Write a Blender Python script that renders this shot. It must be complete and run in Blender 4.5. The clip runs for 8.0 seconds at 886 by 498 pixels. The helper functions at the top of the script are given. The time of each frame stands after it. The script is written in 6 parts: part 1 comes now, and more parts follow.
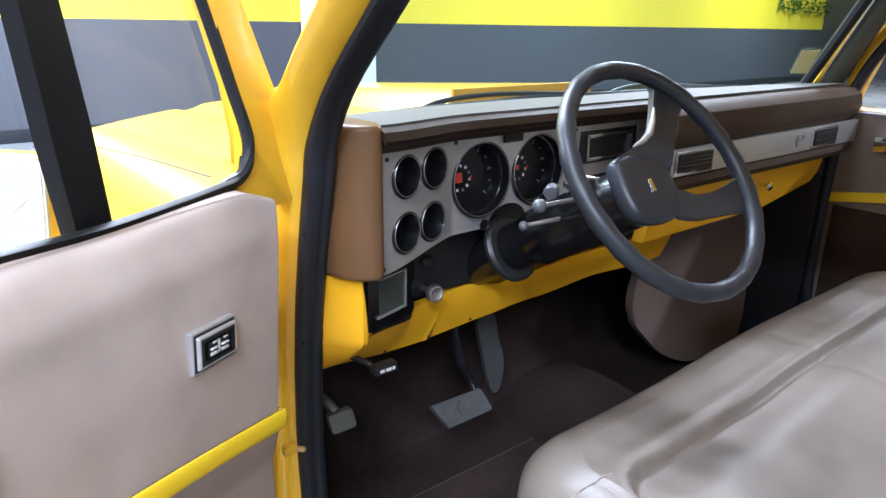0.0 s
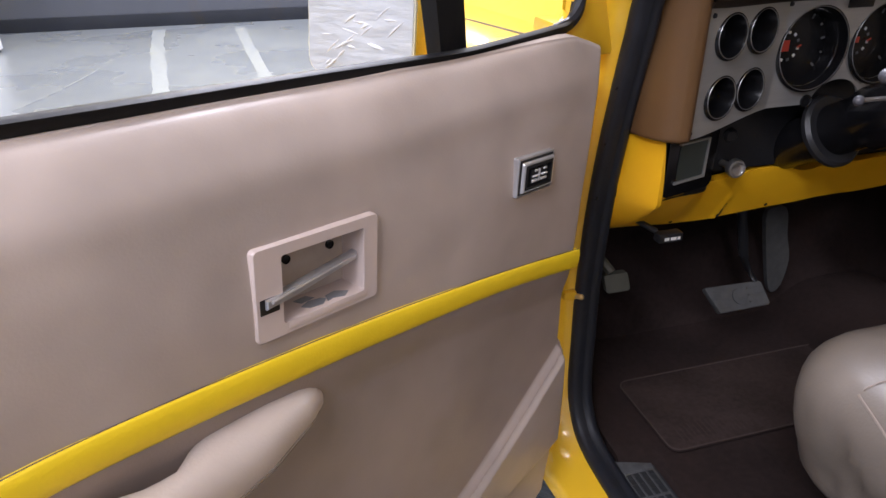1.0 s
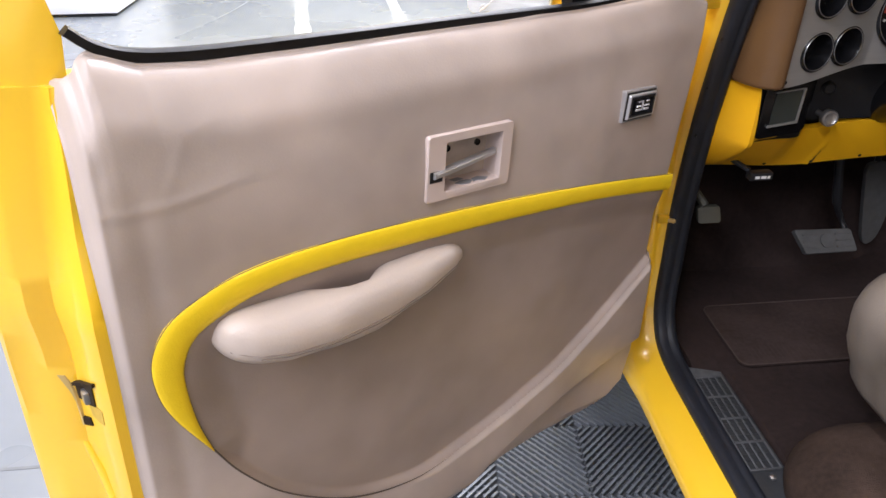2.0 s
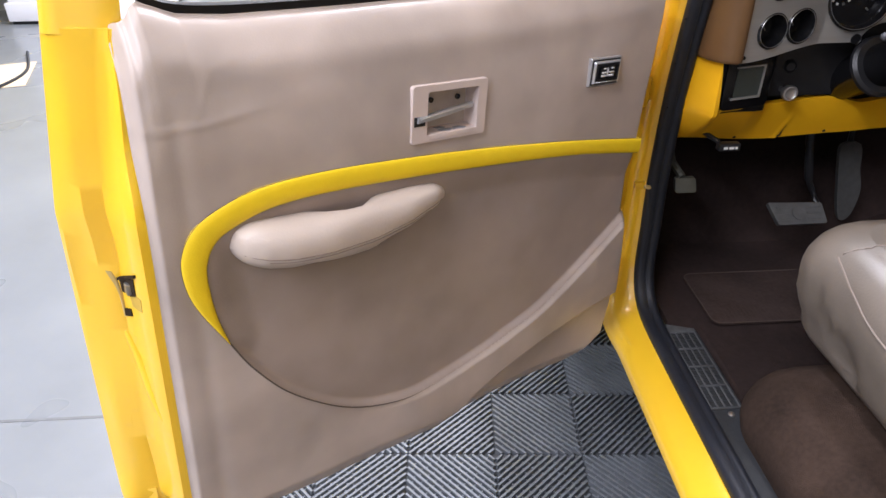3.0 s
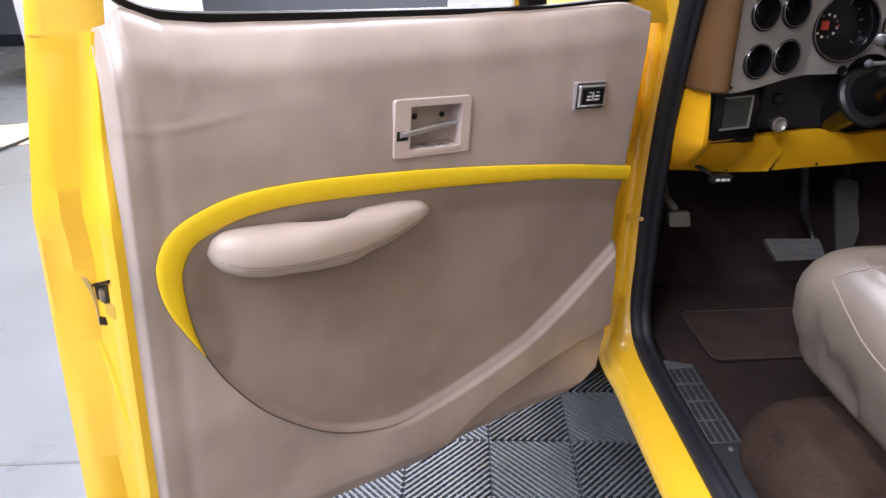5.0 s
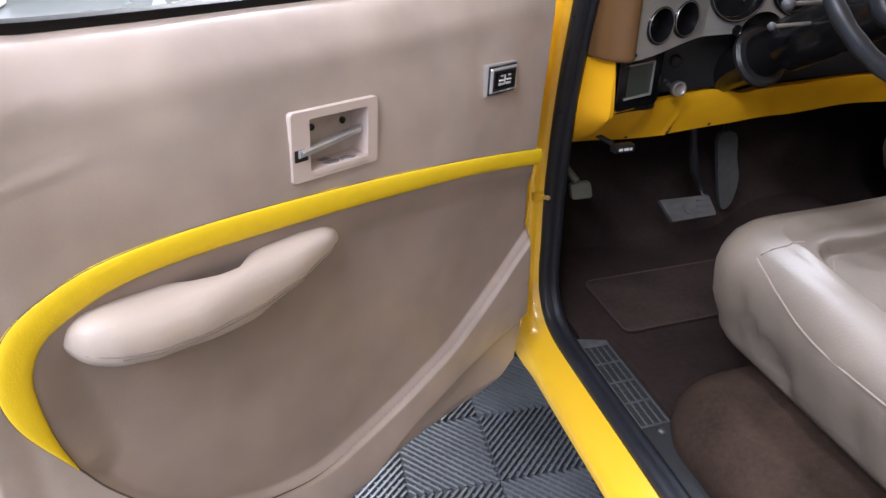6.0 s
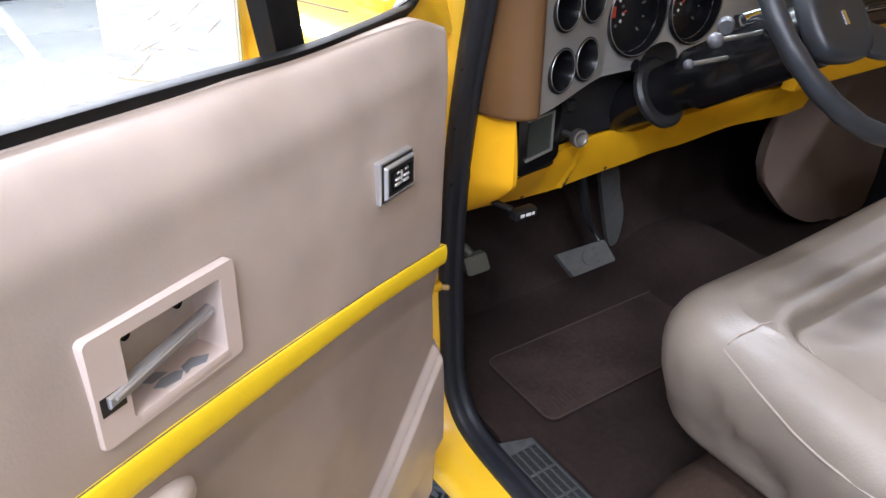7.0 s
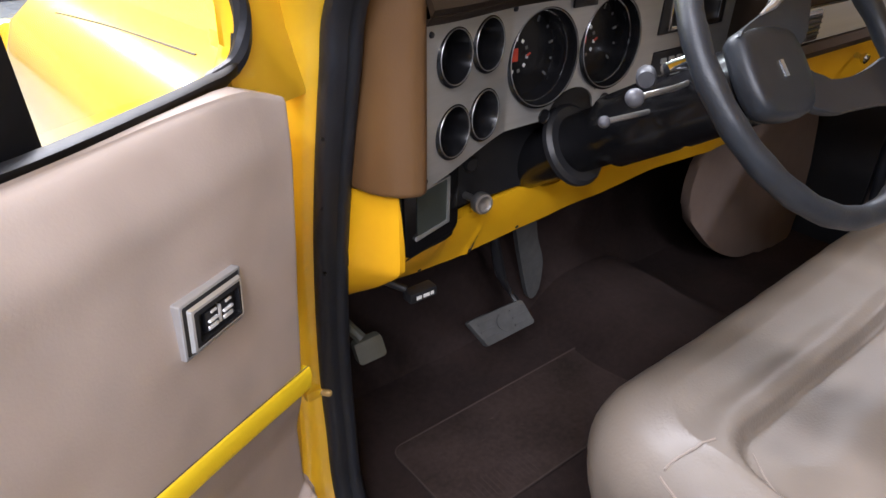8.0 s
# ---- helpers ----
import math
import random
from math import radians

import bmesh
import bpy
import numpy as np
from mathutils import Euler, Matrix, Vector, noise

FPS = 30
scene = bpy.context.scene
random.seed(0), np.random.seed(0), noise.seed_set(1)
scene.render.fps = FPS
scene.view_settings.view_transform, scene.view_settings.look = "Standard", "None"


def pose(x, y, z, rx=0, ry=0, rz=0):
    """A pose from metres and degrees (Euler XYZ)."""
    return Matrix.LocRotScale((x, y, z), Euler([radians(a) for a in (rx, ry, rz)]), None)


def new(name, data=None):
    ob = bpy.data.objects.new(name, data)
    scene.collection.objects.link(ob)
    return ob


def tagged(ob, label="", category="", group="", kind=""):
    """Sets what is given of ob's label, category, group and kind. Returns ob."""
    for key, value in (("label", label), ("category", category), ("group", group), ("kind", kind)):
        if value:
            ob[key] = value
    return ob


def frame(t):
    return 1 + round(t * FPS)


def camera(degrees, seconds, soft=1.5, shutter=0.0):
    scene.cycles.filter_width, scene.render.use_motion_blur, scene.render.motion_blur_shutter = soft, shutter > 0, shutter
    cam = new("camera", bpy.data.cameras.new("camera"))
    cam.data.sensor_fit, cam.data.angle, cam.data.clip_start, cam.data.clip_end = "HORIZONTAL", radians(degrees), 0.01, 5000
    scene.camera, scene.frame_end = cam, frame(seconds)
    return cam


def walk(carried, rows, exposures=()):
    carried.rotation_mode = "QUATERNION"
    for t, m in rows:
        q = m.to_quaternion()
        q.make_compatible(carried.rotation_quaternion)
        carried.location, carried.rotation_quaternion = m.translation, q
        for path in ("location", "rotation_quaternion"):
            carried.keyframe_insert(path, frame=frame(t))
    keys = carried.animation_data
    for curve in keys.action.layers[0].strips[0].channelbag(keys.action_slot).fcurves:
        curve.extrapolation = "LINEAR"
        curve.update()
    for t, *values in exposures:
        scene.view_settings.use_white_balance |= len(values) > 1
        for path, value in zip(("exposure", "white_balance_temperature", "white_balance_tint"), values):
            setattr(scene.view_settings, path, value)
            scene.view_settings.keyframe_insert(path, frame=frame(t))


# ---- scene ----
# ---------------------------------------------------------------- camera
cam = camera(66.5, 8.0)
PATH = [
    (0, -0.3608, -0.8038, 1.4247, 71.600, -0.801, -38.040),
    (0.2, -0.4078, -0.7550, 1.4099, 71.132, -0.690, -36.226),
    (0.5, -0.4372, -0.7511, 1.3816, 68.830, -0.150, -29.188),
    (0.8, -0.4490, -0.7931, 1.3888, 64.694, 0.253, -20.500),
    (1, -0.4493, -0.8309, 1.3851, 62.732, 0.388, -15.902),
    (1.5, -0.4566, -0.9098, 1.4087, 59.389, 0.011, -8.387),
    (2, -0.5137, -1.0520, 1.4362, 58.428, 0.322, -5.448),
    (2.2, -0.5327, -1.1048, 1.4335, 58.733, 0.503, -5.009),
    (3.3, -0.4593, -1.2463, 1.4139, 59.988, 0.596, -2.901),
    (3.5, -0.4595, -1.2520, 1.4060, 60.866, 0.622, -2.826),
    (4, -0.4424, -1.2616, 1.3738, 64.229, 0.644, -2.390),
    (4.2, -0.4369, -1.2698, 1.3659, 64.782, 0.792, -2.230),
    (5.3, -0.4398, -1.2263, 1.3556, 64.866, 0.790, -2.774),
    (5.5, -0.4725, -1.1891, 1.3678, 62.200, 0.562, -3.986),
    (6, -0.4953, -1.0655, 1.3912, 59.590, 0.277, -15.844),
    (6.2, -0.4825, -1.0097, 1.4042, 59.301, -0.010, -20.632),
    (6.5, -0.4652, -0.8974, 1.4035, 59.514, 0.345, -27.782),
    (7, -0.4510, -0.7348, 1.3931, 59.832, 0.279, -32.086),
    (7.5, -0.3599, -0.6295, 1.3966, 59.957, -0.066, -35.573),
    (8, -0.2784, -0.5950, 1.3980, 60.282, -0.591, -38.125),
]
# the camera's own brightness and white balance on the way: seconds, stops, kelvin, tint
LEVELS = [(0.0, 0.2, 5500, 8), (0.5, -0.50, 6030, 13), (1.0, -0.64, 6200, 16), (1.5, -0.41, 6320, 14), (2.0, -0.33, 6350, 13), (3.5, -0.38, 6280, 13), (4.0, -0.38, 6280, 13), (5.5, -0.27, 6190, 15), (6.0, -0.22, 6080, 12), (6.5, -0.01, 6050, 11), (7.0, 0.07, 6010, 10), (7.5, -0.01, 6100, 11), (8.0, -0.01, 6250, 13)]
walk(cam, [(t, pose(x, y, z, rx, ry, rz)) for t, x, y, z, rx, ry, rz in PATH], LEVELS)

# ---------------------------------------------------------------- light
world = bpy.data.worlds.new("hall_air")
scene.world = world
world.use_nodes = True
world.node_tree.nodes["Background"].inputs[0].default_value = (0.75, 0.82, 0.9, 1)
world.node_tree.nodes["Background"].inputs[1].default_value = 0.15

CEILING = 4.3
# None is in view; several are added to brighten seat, hood and far wall.
LAMPS = [(-2.6, -3.5, 275), (-1.25, -0.9, 125), (-3.9, -1.5, 330), (0.6, -5.2, 80), (-2.4, 4.6, 300), (0.5, 2.7, 560), (-0.2, 6.9, 620), (4.2, -2.8, 230), (5.2, 2.6, 330), (9.8, 5.4, 420), (16.5, 5.4, 480)]
for lx, ly, watts in LAMPS:
    lamp = bpy.data.lights.new("ceiling_tube_light", "AREA")
    lamp.shape, lamp.size, lamp.size_y = "RECTANGLE", 0.35, 3.0
    lamp.energy, lamp.color = watts, (0.92, 0.92, 1.0)
    ob = new("ceiling_tube_light", lamp)
    ob.location = (lx, ly, CEILING - 0.16)


# ---------------------------------------------------------------- materials
def mat(name, color, rough=0.5, metal=0.0, var=0.0, scale=20.0, bump=0.0, bscale=200.0, coat=0.0, stain=0.0,
        stain_scale=3.0, spec=0.5, rough_var=0.0, aniso=None):
    m = bpy.data.materials.new(name)
    m.use_nodes = True
    nt = m.node_tree
    n, l = nt.nodes, nt.links
    b = n["Principled BSDF"]
    b.inputs["Roughness"].default_value = rough
    b.inputs["Metallic"].default_value = metal
    b.inputs["Coat Weight"].default_value = coat
    b.inputs["Coat Roughness"].default_value = 0.08
    b.inputs["Specular IOR Level"].default_value = spec
    b.inputs["Base Color"].default_value = (*color, 1)
    tc = n.new("ShaderNodeTexCoord")
    mp = n.new("ShaderNodeMapping")
    l.new(tc.outputs["Object"], mp.inputs[0])
    if aniso:
        mp.inputs["Scale"].default_value = aniso
    src = None
    if var or stain:
        n1 = n.new("ShaderNodeTexNoise")
        n1.inputs["Scale"].default_value, n1.inputs["Detail"].default_value = scale, 6
        n2 = n.new("ShaderNodeTexNoise")
        n2.inputs["Scale"].default_value, n2.inputs["Detail"].default_value = stain_scale, 3
        l.new(mp.outputs[0], n1.inputs[0])
        l.new(mp.outputs[0], n2.inputs[0])
        ad = n.new("ShaderNodeMath")
        ad.operation = "MULTIPLY_ADD"
        ad.inputs[1].default_value = 2 * var
        l.new(n1.outputs[0], ad.inputs[0])
        ad2 = n.new("ShaderNodeMath")
        ad2.operation = "MULTIPLY_ADD"
        ad2.inputs[1].default_value, ad2.inputs[2].default_value = 2 * stain, 1 - var - stain
        l.new(n2.outputs[0], ad2.inputs[0])
        l.new(ad2.outputs[0], ad.inputs[2])
        mx = n.new("ShaderNodeVectorMath")
        mx.operation = "SCALE"
        mx.inputs[0].default_value = color
        l.new(ad.outputs[0], mx.inputs["Scale"])
        l.new(mx.outputs[0], b.inputs["Base Color"])
        src = n1
        if rough_var:
            rv = n.new("ShaderNodeMath")
            rv.operation = "MULTIPLY_ADD"
            rv.inputs[1].default_value, rv.inputs[2].default_value = 2 * rough_var, rough - rough_var
            l.new(n2.outputs[0], rv.inputs[0])
            l.new(rv.outputs[0], b.inputs["Roughness"])
    if bump:
        nb = n.new("ShaderNodeTexNoise")
        nb.inputs["Scale"].default_value, nb.inputs["Detail"].default_value = bscale, 4
        l.new(mp.outputs[0], nb.inputs[0])
        bp = n.new("ShaderNodeBump")
        bp.inputs["Strength"].default_value, bp.inputs["Distance"].default_value = bump, 0.002
        l.new(nb.outputs[0], bp.inputs["Height"])
        l.new(bp.outputs[0], b.inputs["Normal"])
    return m


YELLOW = mat("yellow_paint", (0.87, 0.53, 0.022), 0.30, spec=0.6, coat=0.8, var=0.03, scale=6, stain=0.04, bump=0.04, bscale=25)
YELLOW_TRIM = mat("yellow_vinyl", (0.93, 0.66, 0.014), 0.45, var=0.05, scale=60, bump=0.15, bscale=500)
YELLOW_DASH = mat("yellow_dash_paint", (0.84, 0.44, 0.008), 0.42, var=0.06, scale=18, stain=0.06, bump=0.12, bscale=60)
TAN = mat("tan_vinyl", (0.418, 0.351, 0.310), 0.35, var=0.17, scale=13, stain=0.42, stain_scale=5, bump=0.08, bscale=420, rough_var=0.06, spec=0.42)
TAN_INSERT = mat("darker_tan_vinyl", (0.315, 0.255, 0.222), 0.45, var=0.17, scale=13, stain=0.36, stain_scale=5, bump=0.10, bscale=420, rough_var=0.06, spec=0.36)
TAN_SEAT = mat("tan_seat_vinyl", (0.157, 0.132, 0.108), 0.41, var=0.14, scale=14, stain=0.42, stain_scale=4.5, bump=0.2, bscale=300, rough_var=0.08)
# The tan vinyl again, darkened to stand in for shade inside the cab.
TAN_SHADED = mat("shaded_tan_vinyl", (0.20, 0.165, 0.142), 0.5, var=0.1, scale=11, stain=0.25, stain_scale=5, bump=0.1, bscale=400)
TAN_ARM = mat("tan_armrest_vinyl", (0.50, 0.425, 0.37), 0.4, var=0.04, scale=14, stain=0.05, bump=0.2, bscale=350)
TAN_PLASTIC = mat("tan_plastic", (0.60, 0.50, 0.455), 0.42, var=0.03, scale=30, bump=0.05, bscale=300)
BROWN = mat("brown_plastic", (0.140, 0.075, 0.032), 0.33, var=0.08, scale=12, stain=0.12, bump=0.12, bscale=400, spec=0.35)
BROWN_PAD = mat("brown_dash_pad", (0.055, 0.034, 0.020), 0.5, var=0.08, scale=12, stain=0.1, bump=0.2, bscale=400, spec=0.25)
# Darker copy of the brown plastic: the pad lip's shade put in the colour.
BROWN_SHADED = mat("shaded_brown_plastic", (0.024, 0.015, 0.009), 0.5, var=0.08, scale=12, stain=0.1, bump=0.15, bscale=400, spec=0.25)
DASH_TOP = mat("grey_tan_dash_pad", (0.085, 0.084, 0.070), 0.6, var=0.06, scale=20, bump=0.25, bscale=300, spec=0.25)
KEY_CHROME = mat("polished_key_chrome", (0.82, 0.83, 0.85), 0.2, metal=0.45, var=0.1, scale=60)
BRIGHT_STEEL = mat("bright_steel", (0.60, 0.60, 0.61), 0.28, metal=0.7, var=0.15, scale=50, bump=0.05, bscale=200)
BLACK = mat("black_plastic", (0.016, 0.016, 0.0175), 0.34, var=0.2, scale=30, stain=0.2, stain_scale=9, bump=0.1, bscale=300, spec=0.32)
SATIN_BLACK = mat("satin_black_plastic", (0.008, 0.008, 0.009), 0.55, var=0.25, scale=30, stain=0.3, stain_scale=14, bump=0.1, bscale=200, spec=0.25)
DARK_RUBBER = mat("deep_black_rubber", (0.006, 0.006, 0.007), 0.5, var=0.3, scale=40, bump=0.2, bscale=90, spec=0.25)
GLOSS_BLACK = mat("glossy_black_plastic", (0.007, 0.007, 0.008), 0.2, var=0.2, scale=30, stain=0.3, stain_scale=14, bump=0.06, bscale=200, spec=0.4, rough_var=0.12)
RUBBER = mat("black_rubber", (0.016, 0.018, 0.024), 0.45, var=0.25, scale=40, stain=0.3, bump=0.3, bscale=90, spec=0.3)
WHEEL_BLACK = mat("dark_blue_grey_plastic", (0.017, 0.0205, 0.026), 0.40, var=0.1, scale=30, bump=0.15, bscale=500, spec=0.5)
SILVER = mat("brushed_silver", (0.50, 0.50, 0.48), 0.38, metal=0.7, var=0.08, scale=40, stain=0.12, bump=0.05, aniso=(1, 1, 30))
CHROME = mat("chrome", (0.75, 0.76, 0.78), 0.12, metal=1.0, var=0.06, scale=60)
STEEL = mat("worn_steel", (0.42, 0.41, 0.40), 0.35, metal=0.9, var=0.2, scale=50)
CARPET = mat("dark_brown_carpet", (0.026, 0.0172, 0.0155), 0.95, var=0.35, scale=90, stain=0.8, stain_scale=5, bump=0.9, bscale=700, spec=0.15)
CARPET2 = mat("brown_carpet", (0.042, 0.027, 0.020), 0.95, var=0.4, scale=120, stain=0.9, stain_scale=9, bump=1.0, bscale=600, spec=0.15)
MAT_PILE = mat("mat_pile", (0.041, 0.028, 0.0245), 0.95, var=0.4, scale=120, stain=0.7, stain_scale=9, bump=0.9, bscale=700, spec=0.15)
STITCH = mat("carpet_binding", (0.060, 0.043, 0.037), 0.9, var=0.2, scale=200, bump=0.4, bscale=900, spec=0.2)
SCUFF = mat("rubbed_carpet", (0.050, 0.036, 0.031), 0.95, var=0.4, scale=300, spec=0.1)
SEAM = mat("dark_seam", (0.10, 0.075, 0.06), 0.7, var=0.1, scale=100)
SEAM_TAN = mat("tan_thread", (0.24, 0.19, 0.155), 0.6, var=0.1, scale=100)
SEAM_LIGHT = mat("light_piping", (0.235, 0.195, 0.165), 0.5, var=0.05, scale=100)
GAUGE = mat("black_gauge_face", (0.008, 0.008, 0.009), 0.25, var=0.1, scale=40)
WHITE_MARK = mat("white_print", (0.7, 0.7, 0.68), 0.5, var=0.05, scale=100)
# Dimmed white: the dials' shade is put into the colour of the marks.
DIM_MARK = mat("dim_white_print", (0.12, 0.12, 0.115), 0.6, var=0.2, scale=200)
RED_MARK = mat("red_print", (0.5, 0.055, 0.03), 0.5, var=0.05, scale=100)
LATCH = mat("latch_dark_brown", (0.022, 0.013, 0.007), 0.7, var=0.3, scale=60, spec=0.2)
PEDAL = mat("worn_pedal_rubber", (0.065, 0.066, 0.065), 0.7, var=0.35, scale=60, bump=0.4, bscale=150)
OLIVE = mat("olive_grey_paint", (0.060, 0.060, 0.046), 0.6, var=0.2, scale=60, bump=0.2, bscale=150)
SILL_PLASTIC = mat("scuffed_black_plastic", (0.030, 0.032, 0.035), 0.5, spec=0.3, var=0.3, scale=70, stain=0.3, stain_scale=14, bump=0.3, bscale=160)
SILL_DUST = mat("dusty_grey_plastic", (0.070, 0.073, 0.077), 0.6, var=0.5, scale=90, stain=0.3, stain_scale=20, bump=0.2, bscale=160)
TILE = mat("blue_grey_polymer", (0.113, 0.126, 0.142), 0.6, var=0.15, scale=50, stain=0.15, stain_scale=8, bump=0.15, bscale=200)
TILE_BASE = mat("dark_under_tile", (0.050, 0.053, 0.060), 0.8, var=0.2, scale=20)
CONCRETE = mat("sealed_grey_concrete", (0.175, 0.188, 0.20), 0.28, var=0.12, scale=5, stain=0.26, stain_scale=0.9, bump=0.06, bscale=30, rough_var=0.1)
JOINT = mat("joint_filler", (0.12, 0.125, 0.13), 0.7, var=0.3, scale=30)
FLOOR_PAINT = mat("worn_white_floor_paint", (0.255, 0.27, 0.275), 0.35, var=0.3, scale=14, bump=0.1, bscale=60)
WALL_DARK = mat("dark_grey_wall_paint", (0.064, 0.068, 0.083), 0.5, var=0.05, scale=6, stain=0.08, bump=0.08, bscale=120)
WALL_YELLOW = mat("yellow_wall_paint", (0.87, 0.66, 0.03), 0.5, var=0.03, scale=6, stain=0.05, bump=0.08, bscale=120)
WHITE = mat("white_wall_paint", (0.78, 0.78, 0.80), 0.5, var=0.03, scale=8, stain=0.04, bump=0.06, bscale=120)
TYRE = mat("tyre_rubber", (0.02, 0.02, 0.02), 0.8, var=0.2, scale=40, bump=0.3, bscale=100)
CARD = mat("tan_cardboard", (0.55, 0.44, 0.30), 0.8, var=0.1, scale=14, stain=0.1, bump=0.15, bscale=90)
GREY_METAL = mat("grey_powder_coat", (0.22, 0.23, 0.25), 0.45, var=0.06, scale=20, bump=0.08, bscale=200)
PALE_YELLOW = mat("pale_yellow_paper", (0.62, 0.56, 0.27), 0.6, var=0.06, scale=60)
LEAF = mat("green_leaf", (0.06, 0.13, 0.03), 0.5, var=0.3, scale=20)
BRASS = mat("brass", (0.58, 0.42, 0.17), 0.42, metal=0.2, var=0.15, scale=80)
# Whitened, streaky mirror: bright reflections are put into its colour.
MIRROR = mat("streak_painted_mirror", (0.80, 0.82, 0.85), 0.14, metal=0.4, var=0.25, scale=24, bump=1.0, bscale=22, aniso=(1, 1, 3.5))


def glass(name, tint, haze=0.0):
    m = bpy.data.materials.new(name)
    m.use_nodes = True
    nt = m.node_tree
    n, l = nt.nodes, nt.links
    n.remove(n["Principled BSDF"])
    tr = n.new("ShaderNodeBsdfTransparent")
    tr.inputs[0].default_value = (*tint, 1)
    gl = n.new("ShaderNodeBsdfGlossy")
    gl.inputs["Roughness"].default_value = 0.02
    lw = n.new("ShaderNodeLayerWeight")
    po = n.new("ShaderNodeMath")
    po.operation = "POWER"
    po.inputs[1].default_value = 4.0
    l.new(lw.outputs["Facing"], po.inputs[0])
    fr = n.new("ShaderNodeMath")
    fr.operation = "MULTIPLY_ADD"
    fr.inputs[1].default_value, fr.inputs[2].default_value = 0.35, 0.025
    l.new(po.outputs[0], fr.inputs[0])
    mx = n.new("ShaderNodeMixShader")
    l.new(fr.outputs[0], mx.inputs[0])
    l.new(tr.outputs[0], mx.inputs[1])
    l.new(gl.outputs[0], mx.inputs[2])
    # A little white diffuse over the pane stands in for reflected haze.
    film, top = n.new("ShaderNodeBsdfDiffuse"), n.new("ShaderNodeMixShader")
    film.inputs[0].default_value = (0.8, 0.8, 0.8, 1)
    top.inputs[0].default_value = haze
    l.new(mx.outputs[0], top.inputs[1])
    l.new(film.outputs[0], top.inputs[2])
    l.new(top.outputs[0], n["Material Output"].inputs[0])
    return m


VENT_GLASS = glass("hazy_vent_glass", (0.95, 0.97, 0.96), 0.14)
GLASS = glass("clear_window_glass", (0.95, 0.97, 0.96))
TINTED = glass("green_tinted_windshield", (0.72, 0.86, 0.80))


# ---------------------------------------------------------------- mesh helpers
def link(name, bm, material, parent=None, label="", smooth=40, m=None):
    bmesh.ops.remove_doubles(bm, verts=bm.verts, dist=1e-6)
    bmesh.ops.recalc_face_normals(bm, faces=bm.faces)
    me = bpy.data.meshes.new(name)
    bm.to_mesh(me)
    bm.free()
    me.materials.append(material)
    if smooth:
        me.polygons.foreach_set("use_smooth", [True] * len(me.polygons))
        me.set_sharp_from_angle(angle=radians(smooth))
    ob = new(name, me)
    if m is not None:
        ob.matrix_world = m
    if parent:
        ob.parent = parent
    if label:
        ob["label"] = label
    return ob


def part(name, bm, material, parent, label="", smooth=40, m=None):
    return link(name, bm, material, parent, label, smooth, m)


def bevelled(bm, geom_faces, width, seg=2):
    edges = list({e for f in geom_faces for e in f.edges})
    bmesh.ops.bevel(bm, geom=edges, offset=width, segments=seg, affect="EDGES", profile=0.6)


def add_box(bm, x0, x1, y0, y1, z0, z1, bevel=0.0, seg=2, m=None):
    vs = [bm.verts.new((x, y, z)) for x in (x0, x1) for y in (y0, y1) for z in (z0, z1)]
    idx = [(0, 1, 3, 2), (4, 6, 7, 5), (0, 4, 5, 1), (2, 3, 7, 6), (0, 2, 6, 4), (1, 5, 7, 3)]
    fs = [bm.faces.new([vs[i] for i in q]) for q in idx]
    if m is not None:
        for v in vs:
            v.co = m @ v.co
    if bevel:
        bevelled(bm, fs, bevel, seg)
    return bm


def box(*a, **k):
    return add_box(bmesh.new(), *a, **k)


def add_prism(bm, pts, place, d0, d1, bevel=0.0, seg=2):
    """A polygon of 2D points, drawn out from depth d0 to d1; place(a, b, d) gives the point."""
    n = len(pts)
    lo = [bm.verts.new(place(a, b, d0)) for a, b in pts]
    hi = [bm.verts.new(place(a, b, d1)) for a, b in pts]
    f1, f2 = bm.faces.new(lo[::-1]), bm.faces.new(hi)
    for i in range(n):
        bm.faces.new((lo[i], lo[(i + 1) % n], hi[(i + 1) % n], hi[i]))
    if bevel:
        bevelled(bm, [f1, f2], bevel, seg)
    return bm


def smooth_line(pts, n, closed=False):
    """Catmull-Rom curve through the points, n steps a span."""
    p = [Vector(q) for q in pts]
    m = len(p)
    out = []
    for i in range(m if closed else m - 1):
        a = p[(i - 1) % m] if closed or i else p[0] * 2 - p[1]
        b, c = p[i], p[(i + 1) % m]
        d = p[(i + 2) % m] if closed or i + 2 < m else p[-1] * 2 - p[-2]
        for k in range(n):
            t = k / n
            out.append(0.5 * (2 * b + (c - a) * t + (2 * a - 5 * b + 4 * c - d) * t * t + (3 * b - a - 3 * c + d) * t ** 3))
    if not closed:
        out.append(p[-1])
    return out


def rounded(w, h, r, n=5):
    """A rounded rectangle about the origin."""
    out = []
    for cx, cy, a0 in ((w / 2 - r, h / 2 - r, 0), (-w / 2 + r, h / 2 - r, 90), (-w / 2 + r, -h / 2 + r, 180), (w / 2 - r, -h / 2 + r, 270)):
        for k in range(n + 1):
            a = radians(a0 + 90 * k / n)
            out.append((cx + r * math.cos(a), cy + r * math.sin(a)))
    return out


